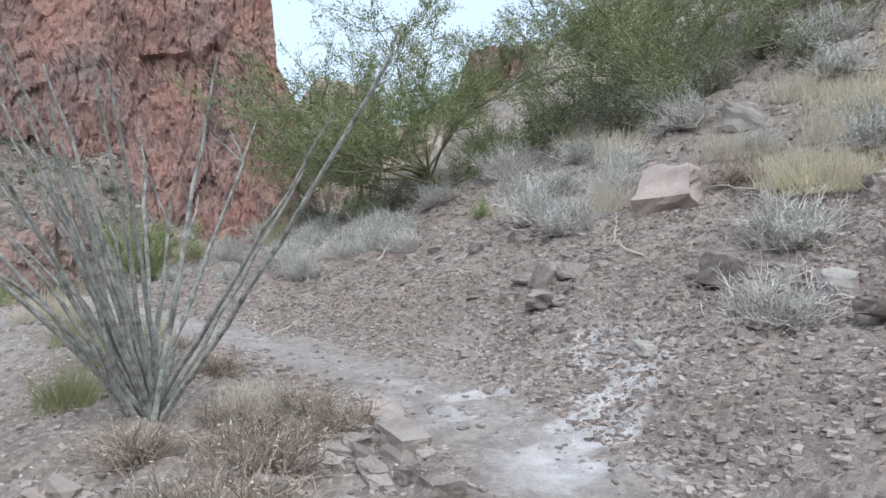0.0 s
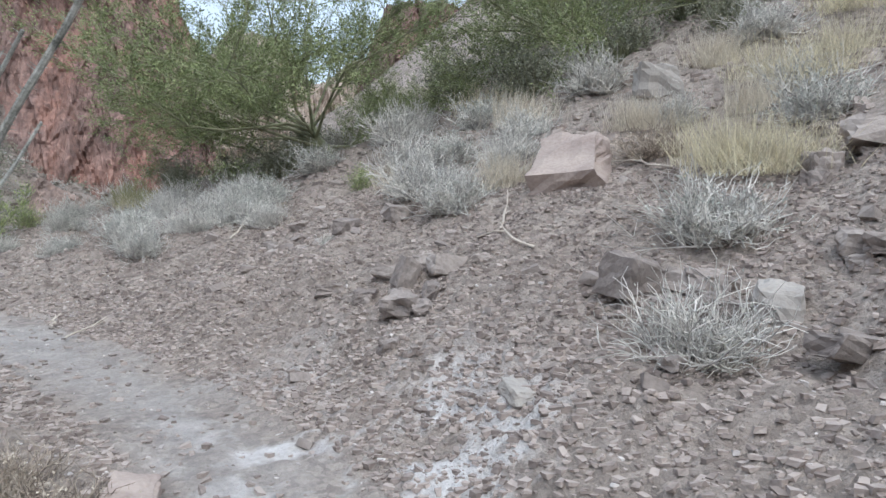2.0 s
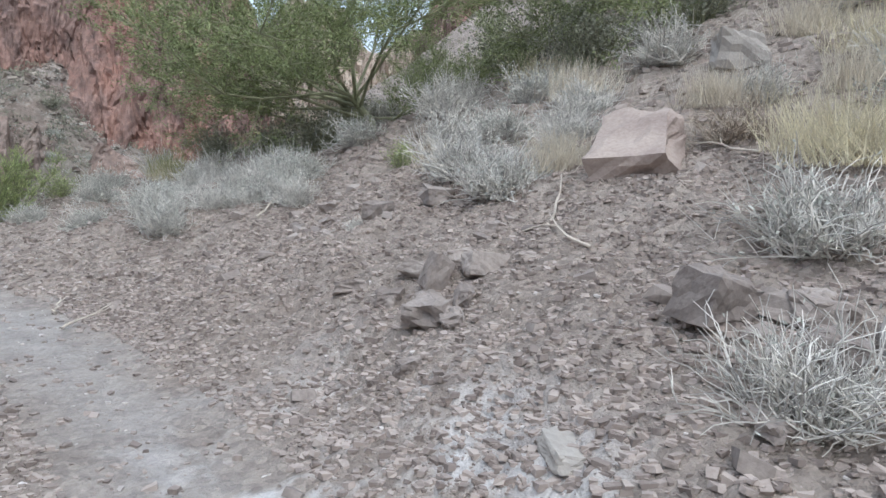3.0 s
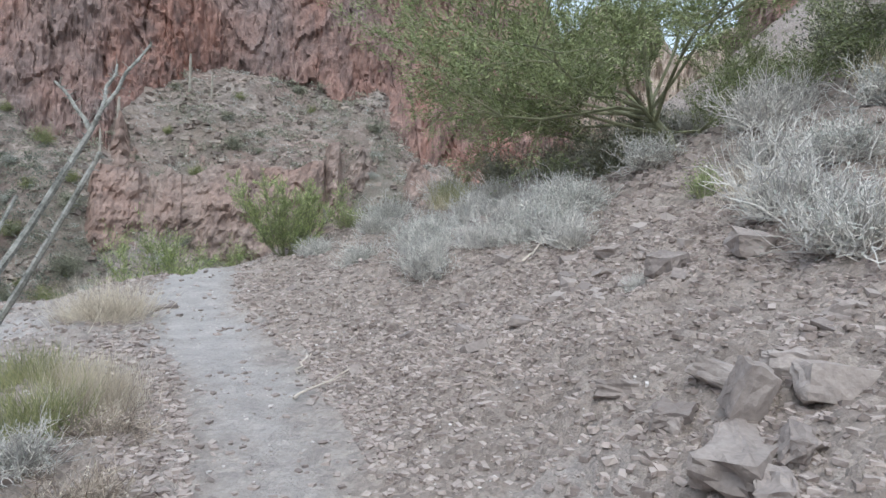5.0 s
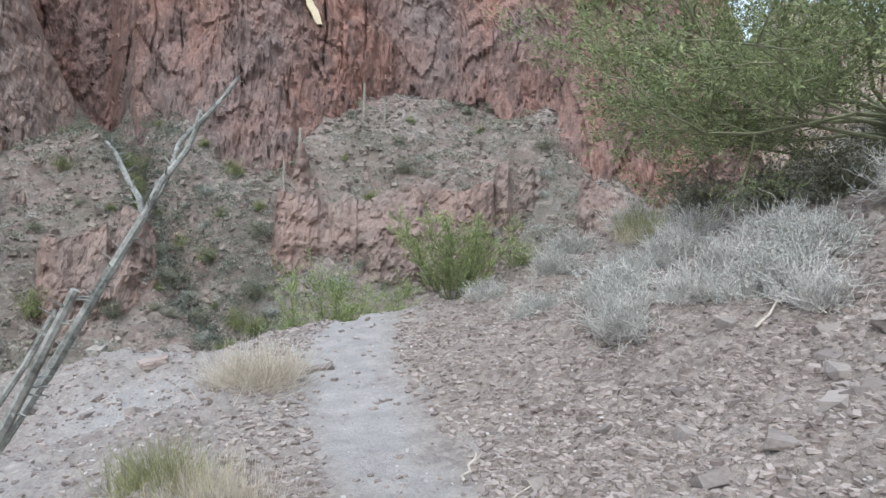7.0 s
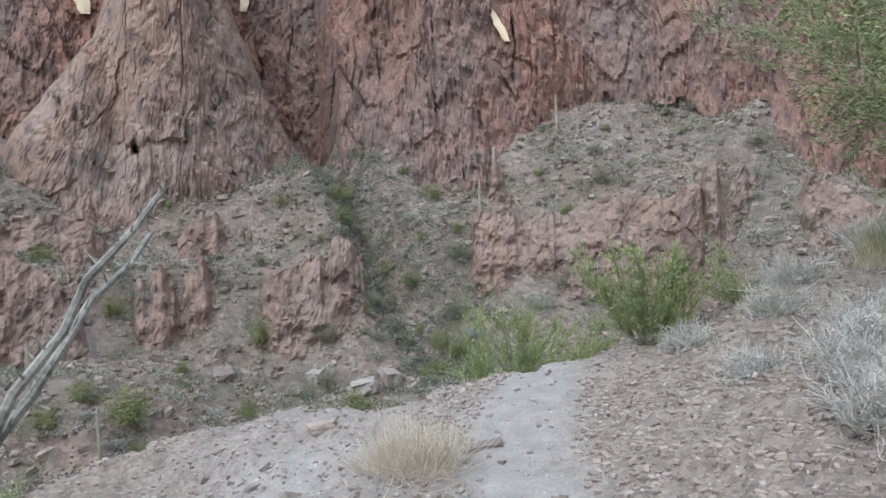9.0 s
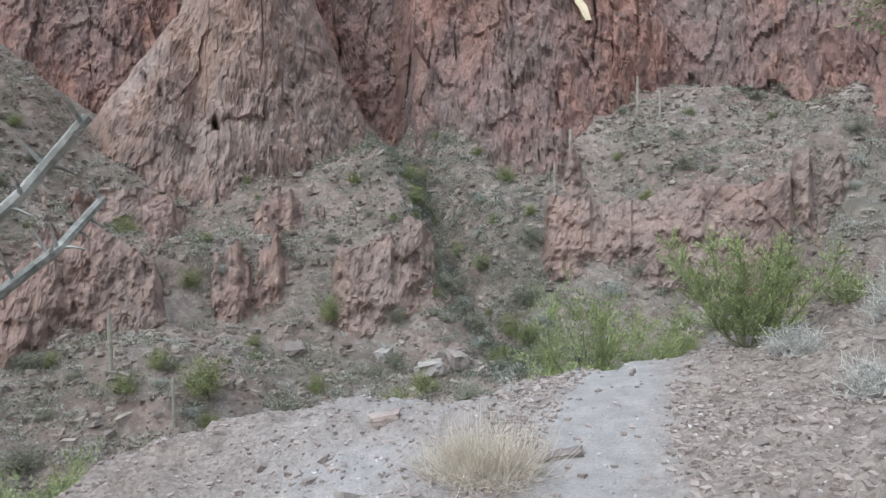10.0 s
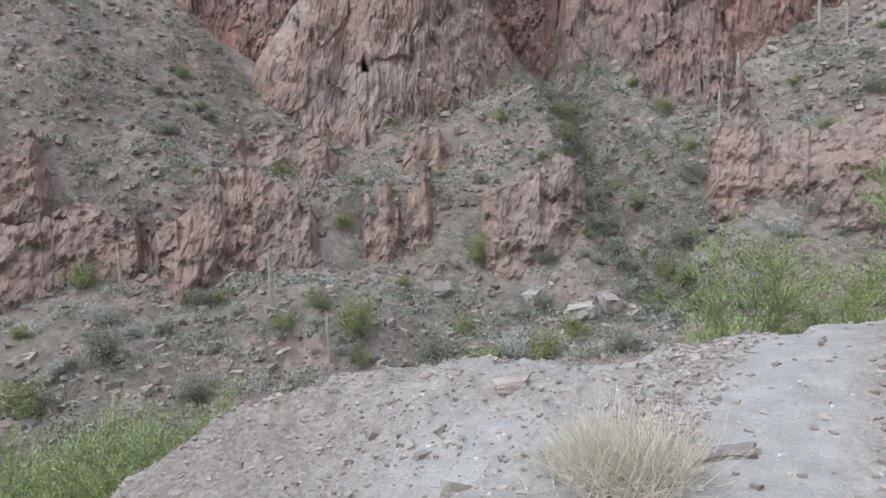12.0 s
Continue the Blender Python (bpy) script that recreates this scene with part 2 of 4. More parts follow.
def fbm(x, y, octaves=4, seed=0, gain=0.5):
    total, size = 0.0, 1.0
    for k in range(octaves):
        total = total + size * smooth_noise(x * 2.03 ** k + 17.3 * k, y * 2.03 ** k - 9.1 * k, seed + k)
        size *= gain
    return total


TRAIL_Y = [-9, -3, -0.5, 0.6, 1.6, 2.8, 4.2, 5.6, 7.0, 8.5, 9.5, 10.8, 12.0, 14.0, 20.0]
TRAIL_X = [-8, -2.6, 0.2, 1.5, 2.6, 3.25, 3.55, 3.72, 3.8, 3.68, 3.66, 3.95, 4.25, 3.9, 3.0]
TRAIL_Z = [-1.2, -0.7, -0.36, -0.2, -0.04, 0.08, 0.2, 0.27, 0.34, 0.38, 0.48, 0.68, 0.80, 0.30, -1.0]
RISE_Y = [-6, 1, 4, 7, 8.5, 10, 13]
RISE = [0.4, 0.46, 0.5, 0.42, 0.38, 0.3, 0.3]
AY = np.linspace(-9, 20, 581)


def softened(values):
    table = np.interp(AY, TRAIL_Y, values)
    kernel = np.exp(-0.5 * (np.arange(-20, 21) / 8) ** 2)
    return np.convolve(np.pad(table, 20, mode="edge"), kernel / kernel.sum(), mode="valid")


CENTRE, LEVEL = softened(TRAIL_X), softened(TRAIL_Z)


def ramp(v, w):
    """0 below zero, v above it, with a soft bend of width w."""
    return 0.5 * (v + np.sqrt(v * v + w * w))


def trail_offset(x, y):
    return x - np.interp(y, AY, CENTRE)


def gully_az(rho):
    return np.interp(rho, [38, 42, 46, 54, 62], [2.5, 4.5, 8.0, 11.0, 13.0])


def talus(x, y):
    rho, az = np.hypot(x - 3, y - 4), np.degrees(np.arctan2(-(x - 3), y - 4))
    rough = 0.9 * fbm(x / 6, y / 6, 5, 5)
    shift = rho + 1.2 * smooth_noise(x / 5, y / 5, 61)
    base = np.interp(shift, [0, 15, 24, 31, 36, 41, 43, 45.5, 50, 56, 62, 80, 200, 900],
                     [-6, -7, -9, -8.4, -6.4, -4.4, -3.3, 0.6, 4.2, 9.5, 12.5, 14, 20, 20])
    base = base + np.clip((az - 35) / 12, 0, 1) * np.interp(rho, [44, 52, 60, 80], [0, 2.4, 6.0, 9.0])
    base = base - np.exp(-((az - 25.5) / 11.5) ** 4) * np.interp(rho, [43, 46, 50, 60], [0, 0.8, 3.2, 5.0])
    middle = gully_az(rho)
    width = np.interp(rho, [38, 46, 54, 62], [3.4, 2.6, 1.9, 1.5])
    base = base - np.exp(-((az - middle) / width) ** 2) * np.interp(rho, [38, 44, 50, 62], [0, 3.2, 4.0, 4.5])
    low = np.interp(az, [-40, -33, -20], [0.15, 0.45, 1.0])
    base = np.where(rho > 40, -4.4 + (base + 4.4) * low, base)
    return base + rough * np.clip((rho - 14) / 12, 0, 1)


def ground_height(x, y, fine=True):
    x, y = np.asarray(x, float), np.asarray(y, float)
    u = trail_offset(x, y)
    level = np.interp(y, AY, LEVEL)
    rise = np.interp(y, RISE_Y, RISE)
    wide = 0.42 + 0.08 * smooth_noise(x * 0.9, y * 0.9, 3)
    z = level + rise * ramp(u - wide, 0.3) + 0.30 * ramp(u - 8.0, 2.0)
    z = z + 0.15 * np.exp(-((u - 1.6) / 0.9) ** 2 - ((y - 2.7) / 1.5) ** 2)
    z = z - 0.13 * ramp(-u - wide, 0.3) - 0.13 * ramp(-u - 2.6, 0.6) - 0.6 * ramp(-u - 4.9 - 0.3 * (y - 10.5), 0.4)
    crest = np.where(x > 4, 12.2 + 0.38 * (x - 4), 12.0 + 0.02 * (x - 4)) + 0.4 * smooth_noise(x * 0.7, 0 * x, 8)
    z = z - 0.62 * ramp(y - crest, 1.0)
    z = z - 0.34 * np.exp(-((y - 9.7) / 0.75) ** 2) * np.clip(-u - 1.0, 0, 1) * np.clip((u + 5) / 1.5, 0, 1)
    back = ramp(-y - 10, 4) * 0.35
    z = z + back
    off = np.clip(np.abs(u) * 1.6 - 0.5, 0, 1)
    z = z + off * (0.10 * fbm(x * 0.8, y * 0.8, 3, 11) + 0.05 * fbm(x * 2.7, y * 2.7, 4, 21, 0.55))
    z = z + 0.018 * fbm(x * 2.2, y * 2.2, 3, 31)
    z = z - 0.07 * np.abs(fbm(x * 1.6 + 0.5 * y, y * 0.9, 4, 35, 0.6)) * np.clip(-u - 0.6, 0, 1) * np.clip((y - 7) / 2, 0, 1)
    if fine:
        z = z + (0.012 + 0.018 * off) * np.abs(fbm(x * 9, y * 9, 2, 41))
    low = talus(x, y)
    d = z - low
    return low + 0.5 * (d + np.sqrt(d * d + 0.6))

# ---- mesh helpers ----


def mesh_object(name, verts, faces, mat, parent=None, smooth=False):
    me = bpy.data.meshes.new(name)
    me.from_pydata([tuple(v) for v in verts] if not isinstance(verts, np.ndarray) else verts.tolist(), [], faces if not isinstance(faces, np.ndarray) else faces.tolist())
    me.materials.append(mat)
    if smooth:
        me.polygons.foreach_set("use_smooth", [True] * len(me.polygons))
    me.update()
    ob = new(name, me)
    ob.parent = parent
    return ob


def grid_faces(rows, cols):
    i = np.arange((rows - 1) * cols).reshape(rows - 1, cols)[:, : cols - 1].ravel()
    return np.stack([i, i + 1, i + cols + 1, i + cols], 1)


class Shape:
    """Collects tubes and leaves for one mesh."""

    def __init__(self):
        self.v, self.f = [], []

    def tube(self, pts, r0, r1, sides=3):
        pts = [Vector(p) for p in pts]
        start = len(self.v)
        for k, p in enumerate(pts):
            way = (pts[min(k + 1, len(pts) - 1)] - pts[max(k - 1, 0)]).normalized()
            a = way.cross(Vector((0.3, 0.2, 1.0)) if abs(way.z) < 0.9 else Vector((1, 0, 0))).normalized()
            b = way.cross(a)
            r = r0 + (r1 - r0) * k / (len(pts) - 1)
            for s in range(sides):
                t = 2 * math.pi * s / sides
                self.v.append(p + (a * math.cos(t) + b * math.sin(t)) * r)
        for k in range(len(pts) - 1):
            for s in range(sides):
                i, j = start + k * sides + s, start + k * sides + (s + 1) % sides
                self.f.append((i, j, j + sides, i + sides))
        self.f.append(tuple(range(start + (len(pts) - 1) * sides, start + len(pts) * sides)))

    def leaf(self, p, way, length, width):
        way = Vector(way).normalized()
        side = way.cross(Vector((RNG.uniform(-1, 1), RNG.uniform(-1, 1), RNG.uniform(-1, 1)))).normalized() * width
        p, tip = Vector(p), Vector(p) + way * length
        i = len(self.v)
        self.v += [p, p + way * length * 0.5 + side, tip, p + way * length * 0.5 - side]
        self.f.append((i, i + 1, i + 2, i + 3))

    def make(self, name, mat, parent=None, label=""):
        ob = mesh_object(name, [tuple(v) for v in self.v], self.f, mat, parent)
        if name in ("branchwork", "grass", "foliage", "crown"):
            tagged(ob, kind="stuff")
        return tagged(ob, label) if label else ob


RNG = random.Random(7)


def height(x, y):
    return float(ground_height(np.array([x]), np.array([y]), False)[0])


def direction(spread, up):
    a = RNG.uniform(0, 2 * math.pi)
    t = RNG.uniform(0, 1) ** 0.6 * spread
    return Vector((math.cos(a) * math.sin(t), math.sin(a) * math.sin(t), math.cos(t) * up + 0.05)).normalized()


def bent(p, way, length, steps=3, wild=0.25):
    pts = [Vector(p)]
    way = Vector(way)
    for _ in range(steps):
        way = (way + Vector((RNG.uniform(-wild, wild), RNG.uniform(-wild, wild), RNG.uniform(-wild, wild) + 0.04))).normalized()
        pts.append(pts[-1] + way * (length / steps))
    return pts


# ---- the ground: one sheet out to the horizon ----
RINGS = np.concatenate([np.linspace(0.0, 0.5, 6)[:-1], np.geomspace(0.5, 9.0, 270)[:-1], np.geomspace(9.0, 16, 70)[:-1], np.geomspace(16, 75, 150)[:-1], np.geomspace(75, 2500, 30)])
TURNS = np.linspace(0, 2 * math.pi, 761)
rr, aa = np.meshgrid(RINGS, TURNS, indexing="ij")
gx, gy = 3.3 + rr * np.sin(aa), 4.6 + rr * np.cos(aa)
gz = ground_height(gx, gy)
ground = mesh_object("ground", np.stack([gx.ravel(), gy.ravel(), gz.ravel()], 1), grid_faces(len(RINGS), len(TURNS))[:, ::-1], GROUND, smooth=True)
tagged(ground, "stony pinkish desert hillside with a worn grey footpath", "ground", kind="structure")


def attribute(ob, name, values):
    ob.data.attributes.new(name, "FLOAT", "POINT").data.foreach_set("value", np.asarray(values, np.float32).ravel())


gu = trail_offset(gx, gy)
worn = np.clip(1.3 - np.abs(gu + 0.02) / np.interp(gy, [6, 9, 12], [0.40, 0.50, 0.62]) + 0.35 * fbm(gx * 2.5, gy * 2.5, 3, 71), 0, 1) * np.clip(1 - (gy - 12.6), 0, 1)
# pale spur ground; its brighter light is also put into this path tone
apron = np.clip(-gu / 1.5, 0, 1) * np.clip((gy - 6.5) / 2, 0, 1) * np.clip((13 - gy) / 0.7, 0, 1) * np.clip((gu + 3.9) / 2.0, 0, 1)
attribute(ground, "path", np.clip(worn * np.interp(gy, [4, 8], [0.48, 0.95]) + apron * (0.75 + 0.5 * fbm(gx * 1.3, gy * 1.3, 4, 75)), 0, 1))
streaks = 0.85 * np.clip(0.1 + 2.4 * fbm(gx * 2.3, gy * 2.3, 5, 85, 0.6), 0, 1) + 0.4 * np.clip(1 - 6 * np.abs(fbm(gx * 2.4, gy * 2.4, 4, 81, 0.6)), 0, 1)
chalk = np.exp(-((gu - 0.46) / 0.72) ** 4) * np.clip((gy - 1.5) / 0.5, 0, 1) * np.clip((4.5 - gy) / 1.3, 0, 1) * streaks
attribute(ground, "caliche", np.clip(chalk, 0, 1))
attribute(ground, "far", np.clip((np.hypot(gx - 3, gy - 4) - 11) / 6, 0, 1) * np.where(gy > 20, 1.0, np.clip((1.0 - gz) / 1.5, 0, 1)))

# ---- cliffs ----


def cliff(name, label, az_left, az_right, columns, levels, distance, mat, cap=8.0):
    """A rock wall seen from the trail: az_left and az_right in degrees and distance in metres may change with the level. It is closed at the top and behind."""
    z = np.asarray(levels, float)[:, None]
    s = np.linspace(0, 1, columns)[None, :]
    az = az_left(z) + (az_right(z) - az_left(z)) * s
    rho = distance(az, z + 0 * az)
    zz = z + 0 * az + 0.35 * smooth_noise(az * 1.1, z * 0.5 + 0 * az, 91)
    x, y = 3 - rho * np.sin(np.radians(az)), 4 + rho * np.cos(np.radians(az))
    bx, by = 3 - (rho[-1:] + cap) * np.sin(np.radians(az[-1:])), 4 + (rho[-1:] + cap) * np.cos(np.radians(az[-1:]))
    x, y, zz = np.vstack([x, bx, bx]), np.vstack([y, by, by]), np.vstack([zz, zz[-1:], zz[:1] - 3])
    ob = mesh_object(name, np.stack([x.ravel(), y.ravel(), zz.ravel()], 1), grid_faces(len(levels) + 2, columns), mat)
    return tagged(ob, label, "cliff", kind="structure")


def facets(x, y, seed, tilt=1.0):
    """Flat broken faces: every cell of an uneven mosaic is a plane with a lean of its own."""
    ix, iy = np.floor(x), np.floor(y)
    near, value = np.full(np.shape(x), 99.0), np.zeros(np.shape(x))
    for dx in (-1, 0, 1):
        for dy in (-1, 0, 1):
            cx, cy = ix + dx, iy + dy
            px, py = x - cx - hashed(cx, cy, seed), y - cy - hashed(cx, cy, seed + 1)
            d = px * px + py * py
            v = 0.55 * (hashed(cx, cy, seed + 2) - 0.5) + tilt * ((hashed(cx, cy, seed + 3) - 0.5) * px * 2 + (hashed(cx, cy, seed + 4) - 0.5) * py * 2)
            value = np.where(d < near, v, value)
            near = np.minimum(near, d)
    return value


def fluted(az, z, size, seed):
    """Rock masses with tall planar faces, slanting joints and cracks, metres, towards the trail where negative."""
    warp = az + 0.6 * smooth_noise(az * 0.35, z * 0.13, seed + 9) + 0.2 * smooth_noise(az * 1.1, z * 0.5, seed + 19)
    mass = fbm(warp * 0.22, z * 0.07, 3, seed)
    large = facets(warp * 0.20 - z * 0.035, z * 0.075 + warp * 0.05, seed + 1)
    middle = facets(warp * 0.48 + z * 0.09, z * 0.20 - warp * 0.12, seed + 4)
    small = facets(warp * 1.2 + z * 0.25, z * 0.60 - warp * 0.3, seed + 5)
    tiny = fbm(warp * 2.6, z * 0.9, 5, seed + 2, 0.62)
    ribs = np.abs(smooth_noise(warp * 1.1 + z * 0.06, z * 0.16, seed + 3)) + 0.6 * np.abs(smooth_noise(warp * 2.3 - z * 0.12, z * 0.4, seed + 8))
    crack = np.exp(-(smooth_noise(warp * 0.8 + z * 0.03, z * 0.06, seed + 6) / 0.05) ** 2) * np.clip(smooth_noise(warp * 0.5, z * 0.2, seed + 7) + 0.2, 0, 1)
    return -size * (2.2 * mass + 1.7 * large + 0.75 * middle + 0.4 * small + 0.42 * tiny + 0.5 * ribs - 1.5 * crack)


def wall_distance(az, z):
    base = np.interp(az, [-40, -33, -25, -18, -8, -3, 0, 4, 9, 11.2, 12.8, 15, 40, 62], [66, 54, 53, 55, 58, 55, 52, 52, 54, 58, 66, 67, 70, 72])
    base = base + 0.30 * np.clip(z - 4, 0, None) - 0.25 * np.clip(4 - z, 0, None)
    return base + fluted(az, z, 0.45, 101) + fluted(az * 1.25, z * 2.0, 0.24, 109)


def spire_distance(az, z):
    left, right = np.interp(z, [-6, 3, 19, 34], [42, 38.5, 28.6, 25]), np.interp(z, [-6, 2, 19, 34], [11, 12.6, 18.2, 22])
    s = (az - (left + right) / 2) / ((left - right) / 2)
    bulge = np.sqrt(np.clip(1 - s * s, 0, 1))
    chute = 2.2 * np.exp(-((az - 27.5) / 1.3) ** 2) * np.clip((z - 4) / 5, 0, 1)
    cave = 2.8 * np.exp(-((az - 26.1 + 0.2 * smooth_noise(az * 3, z * 2, 77)) / 0.3) ** 2 - ((z - 8.5 - 0.3 * az + 7.83) / 0.55) ** 2)
    return 63 - 10.5 * bulge + 0.22 * z + chute + cave + fluted(az, z, 0.34, 131) + fluted(az * 1.3, z * 2.1, 0.22, 139)


cliff("canyon_cliff", "tall red canyon cliff with vertical cracks and ribs", lambda z: 64 + 0 * z, lambda z: np.interp(z, [-8, 5, 16.5, 18.7, 40], [-37, -36, -33.9, -32.5, -30.5]),
      980, np.arange(-7, 34, 0.26), wall_distance, CLIFF_RED)
cliff("cliff_buttress", "grey-brown pinnacled rock buttress in front of the red cliff", lambda z: np.interp(z, [-6, 3, 19, 34], [42, 38.5, 28.6, 25]),
      lambda z: np.interp(z, [-6, 2, 19, 34], [11, 12.6, 18.2, 22]), 460, np.arange(-6, 32, 0.22), spire_distance, CLIFF_GREY)


def band(label, az0, az1, rho0, z0, z1, seed):
    """A low cracked outcrop on the talus: uneven top, ends that run out into the slope."""
    rows, columns = 56, int((az0 - az1) * 8)
    e = np.linspace(0, 1, rows)[:, None]
    az = np.linspace(az0, az1, columns)[None, :] + 0 * e
    ends = np.clip(np.minimum(az0 - az, az - az1) / (0.18 * (az0 - az1)), 0, 1) ** 0.8
    top = z0 - 1.0 + (z1 - z0 + 1.0) * ends * (0.9 + 0.34 * fbm(az * 0.45, 0 * az, 4, seed + 8, 0.6))
    wave = 1.2 * smooth_noise(az[:1] * 0.3, 0 * az[:1], seed + 5)
    behind = rho0 + 2.6 + wave
    slope = ground_height(3 - behind * np.sin(np.radians(az[:1])), 4 + behind * np.cos(np.radians(az[:1])), False)
    top = np.minimum(top, slope + 1.5)
    z = z0 - 2.0 + (top - z0 + 2.0) * e
    rho = rho0 - 1.3 + 3.2 * e ** 2 + 2.5 * (1 - ends) + fluted(az, z, 0.2, seed) + fluted(az * 0.9, z * 2.6, 0.12, seed + 3) + 0.32 * fbm(az * 1.0, z * 1.1, 4, seed + 11, 0.6) + wave
    rho, az, z = np.vstack([rho, rho[-1:] + 5]), np.vstack([az, az[-1:]]), np.vstack([z, z[-1:] - 0.6])
    x, y = 3 - rho * np.sin(np.radians(az)), 4 + rho * np.cos(np.radians(az))
    ob = mesh_object("rock_outcrop", np.stack([x.ravel(), y.ravel(), z.ravel()], 1), grid_faces(rows + 1, columns), OUTCROP)
    tagged(ob, label, "cliff", kind="structure")


band("low fluted reddish outcrop across the talus slope", 6, -19, 44.5, -1.2, 3.7, 151)
band("low cracked reddish outcrop below the rock buttress", 18.5, 7.8, 43, -4.4, 1.6, 161)
band("broad cracked brown outcrop above the wash", 60, 27, 41.5, -4.9, 1.3, 171)
band("long broken ledge of brown rock on the talus slope", 59, 25, 45.0, -2.2, 2.4, 261)
band("low brown ledge beside the broad outcrop", 28, 19.5, 43.5, -4.2, 0.2, 271)
band("small cracked outcrop high on the talus slope", 52, 41, 50, 1.5, 5.5, 201)
band("reddish ledge at the foot of the rock buttress", 40, 27, 49, -0.5, 4.5, 211)
band("small brown ledge at the foot of the rock buttress", 25, 13, 49.5, -0.5, 3.6, 221)
band("small brown ledge on the talus slope", 1, -9, 50, 2.5, 6.0, 231)
band("brown ledge on the shaded talus slope", -14, -30, 47, 0.0, 4.5, 241)
cliff("hillside_cliff", "broken red-brown rock cliff above the stony hillside", lambda z: np.interp(z, [0, 8, 15], [-43, -46.5, -49]), lambda z: -70 + 0 * z, 240, np.arange(1, 15.5, 0.3),
      lambda az, z: 34 + 0.35 * z + np.interp(az, [-70, -56, -44], [-3, 0, 2]) + fluted(az * 1.6, z * 1.6, 0.6, 251), CLIFF_RED, 6)
cliff("distant_cliff", "distant sunlit tan cliffs on the skyline", lambda z: -24 + 0 * z, lambda z: -58 + 0 * z, 260, np.arange(-6, 50, 1.5),
      lambda az, z: 150 + 0.5 * z + 4 * fluted(az, z * 0.4, 1.0, 181) + np.clip(z - 40 - 9 * smooth_noise(az * 0.33, 0 * z, 187), 0, None) * 4, CLIFF_TAN, 30)


def sun_patch(label, az, z, tall, wide, lean):
    """A slim slab of sunlight painted cream, standing a little proud of the cliff."""
    rng = random.Random(3)
    rho = float(np.min(wall_distance(np.array([az - 0.4, az, az + 0.4]), np.array([z, z, z])))) - 0.5
    x, y = 3 - rho * math.sin(radians(az)), 4 + rho * math.cos(radians(az))
    side = Vector((math.cos(radians(az)), math.sin(radians(az)), 0))
    back = Vector((-math.sin(radians(az)), math.cos(radians(az)), 0))
    verts, faces, n = [], [], 9
    for k in range(n):
        t = k / (n - 1)
        w = wide * (0.25 + math.sin(math.pi * min(1, t * 0.75 + 0.2))) * 0.5
        c = Vector((x, y, z + tall * (t - 0.5))) - side * lean * (t - 0.5) + back * (0.3 * tall * (t - 0.5))
        l, r = w * rng.uniform(0.7, 1.1), w * rng.uniform(0.7, 1.1)
        verts += [c - side * l + back * 2.5, c - side * l, c + back * rng.uniform(-0.15, 0.1), c + side * r, c + side * r + back * 2.5]
    for k in range(n - 1):
        for j in range(4):
            i = k * 5 + j
            faces.append((i, i + 1, i + 6, i + 5))
    tagged(mesh_object("painted_sun_patch", [tuple(v) for v in verts], faces, SUNLIT_CREAM), label, "cliff", kind="structure")


sun_patch("sunlit patch of cliff beside the buttress, painted cream", 29.3, 24.6, 3.4, 1.1, 0.8)
sun_patch("small sunlit patch of cliff beside the buttress, painted cream", 18.0, 24.9, 2.6, 0.7, -0.4)
sun_patch("slim sunlit patch high on the cliff, painted cream", -1.4, 17.6, 3.0, 0.55, 1.3)

# ---- plants ----


def at_ground(ob, x, y, turn=0.0, size=1.0, sink=0.02):
    ob.matrix_basis = Matrix.Translation((x, y, height(x, y) - sink)) @ Matrix.Rotation(radians(turn), 4, "Z") @ Matrix.Scale(size, 4)
    return ob


def grey_shrub(label, radius=0.5, tall=0.5, twigs=150, twig_mat=None, leaf_mat=None, leaves=700, spread=1.35, group="dry shrubs on the slope"):
    """A rounded desert shrub: forking brittle twigs, with small leaves at their ends."""
    root = tagged(new("desert_shrub"), label, "shrub", group)
    wood, foliage = Shape(), Shape()
    tips = []
    lobe = RNG.uniform(0, 6.28)
    for _ in range(twigs):
        way = direction(spread, tall / radius)
        turn = math.atan2(way.y, way.x)
        reach = RNG.uniform(0.5, 1.0) * (radius if abs(way.z) < 0.6 else tall) * (0.86 + 0.16 * math.sin(3 * turn + lobe) + 0.10 * math.sin(7 * turn + 2 * lobe))
        start = Vector((RNG.gauss(0, 0.14) * radius, RNG.gauss(0, 0.14) * radius, 0))
        stem = bent(start, way, reach * 0.62, 4, 0.42)
        wood.tube(stem, 0.0050, 0.0028)
        for _ in range(6):
            k = RNG.choice((1, 2, 3, 4, 4))
            sub = bent(stem[k], (way + Vector((RNG.uniform(-1, 1), RNG.uniform(-1, 1), RNG.uniform(-0.4, 0.9))) * 1.05), reach * RNG.uniform(0.2, 0.5), 3, 0.6)
            wood.tube(sub, 0.0029, 0.0014)
            tips.append((sub[-1], sub[-1] - sub[-2]))
            tips.append((sub[-2], sub[-1] - sub[-2]))
    wood.make("branchwork", twig_mat or GREY_TWIG, root)
    if leaves:
        for _ in range(leaves):
            p, way = RNG.choice(tips)
            way = way.normalized() + Vector((RNG.uniform(-1, 1), RNG.uniform(-1, 1), RNG.uniform(-1, 1))) * 0.9
            foliage.leaf(p + way * RNG.uniform(-0.02, 0.02), way, RNG.uniform(0.015, 0.035), RNG.uniform(0.003, 0.007))
        foliage.make("foliage", leaf_mat or SILVER_LEAF, root)
    return root


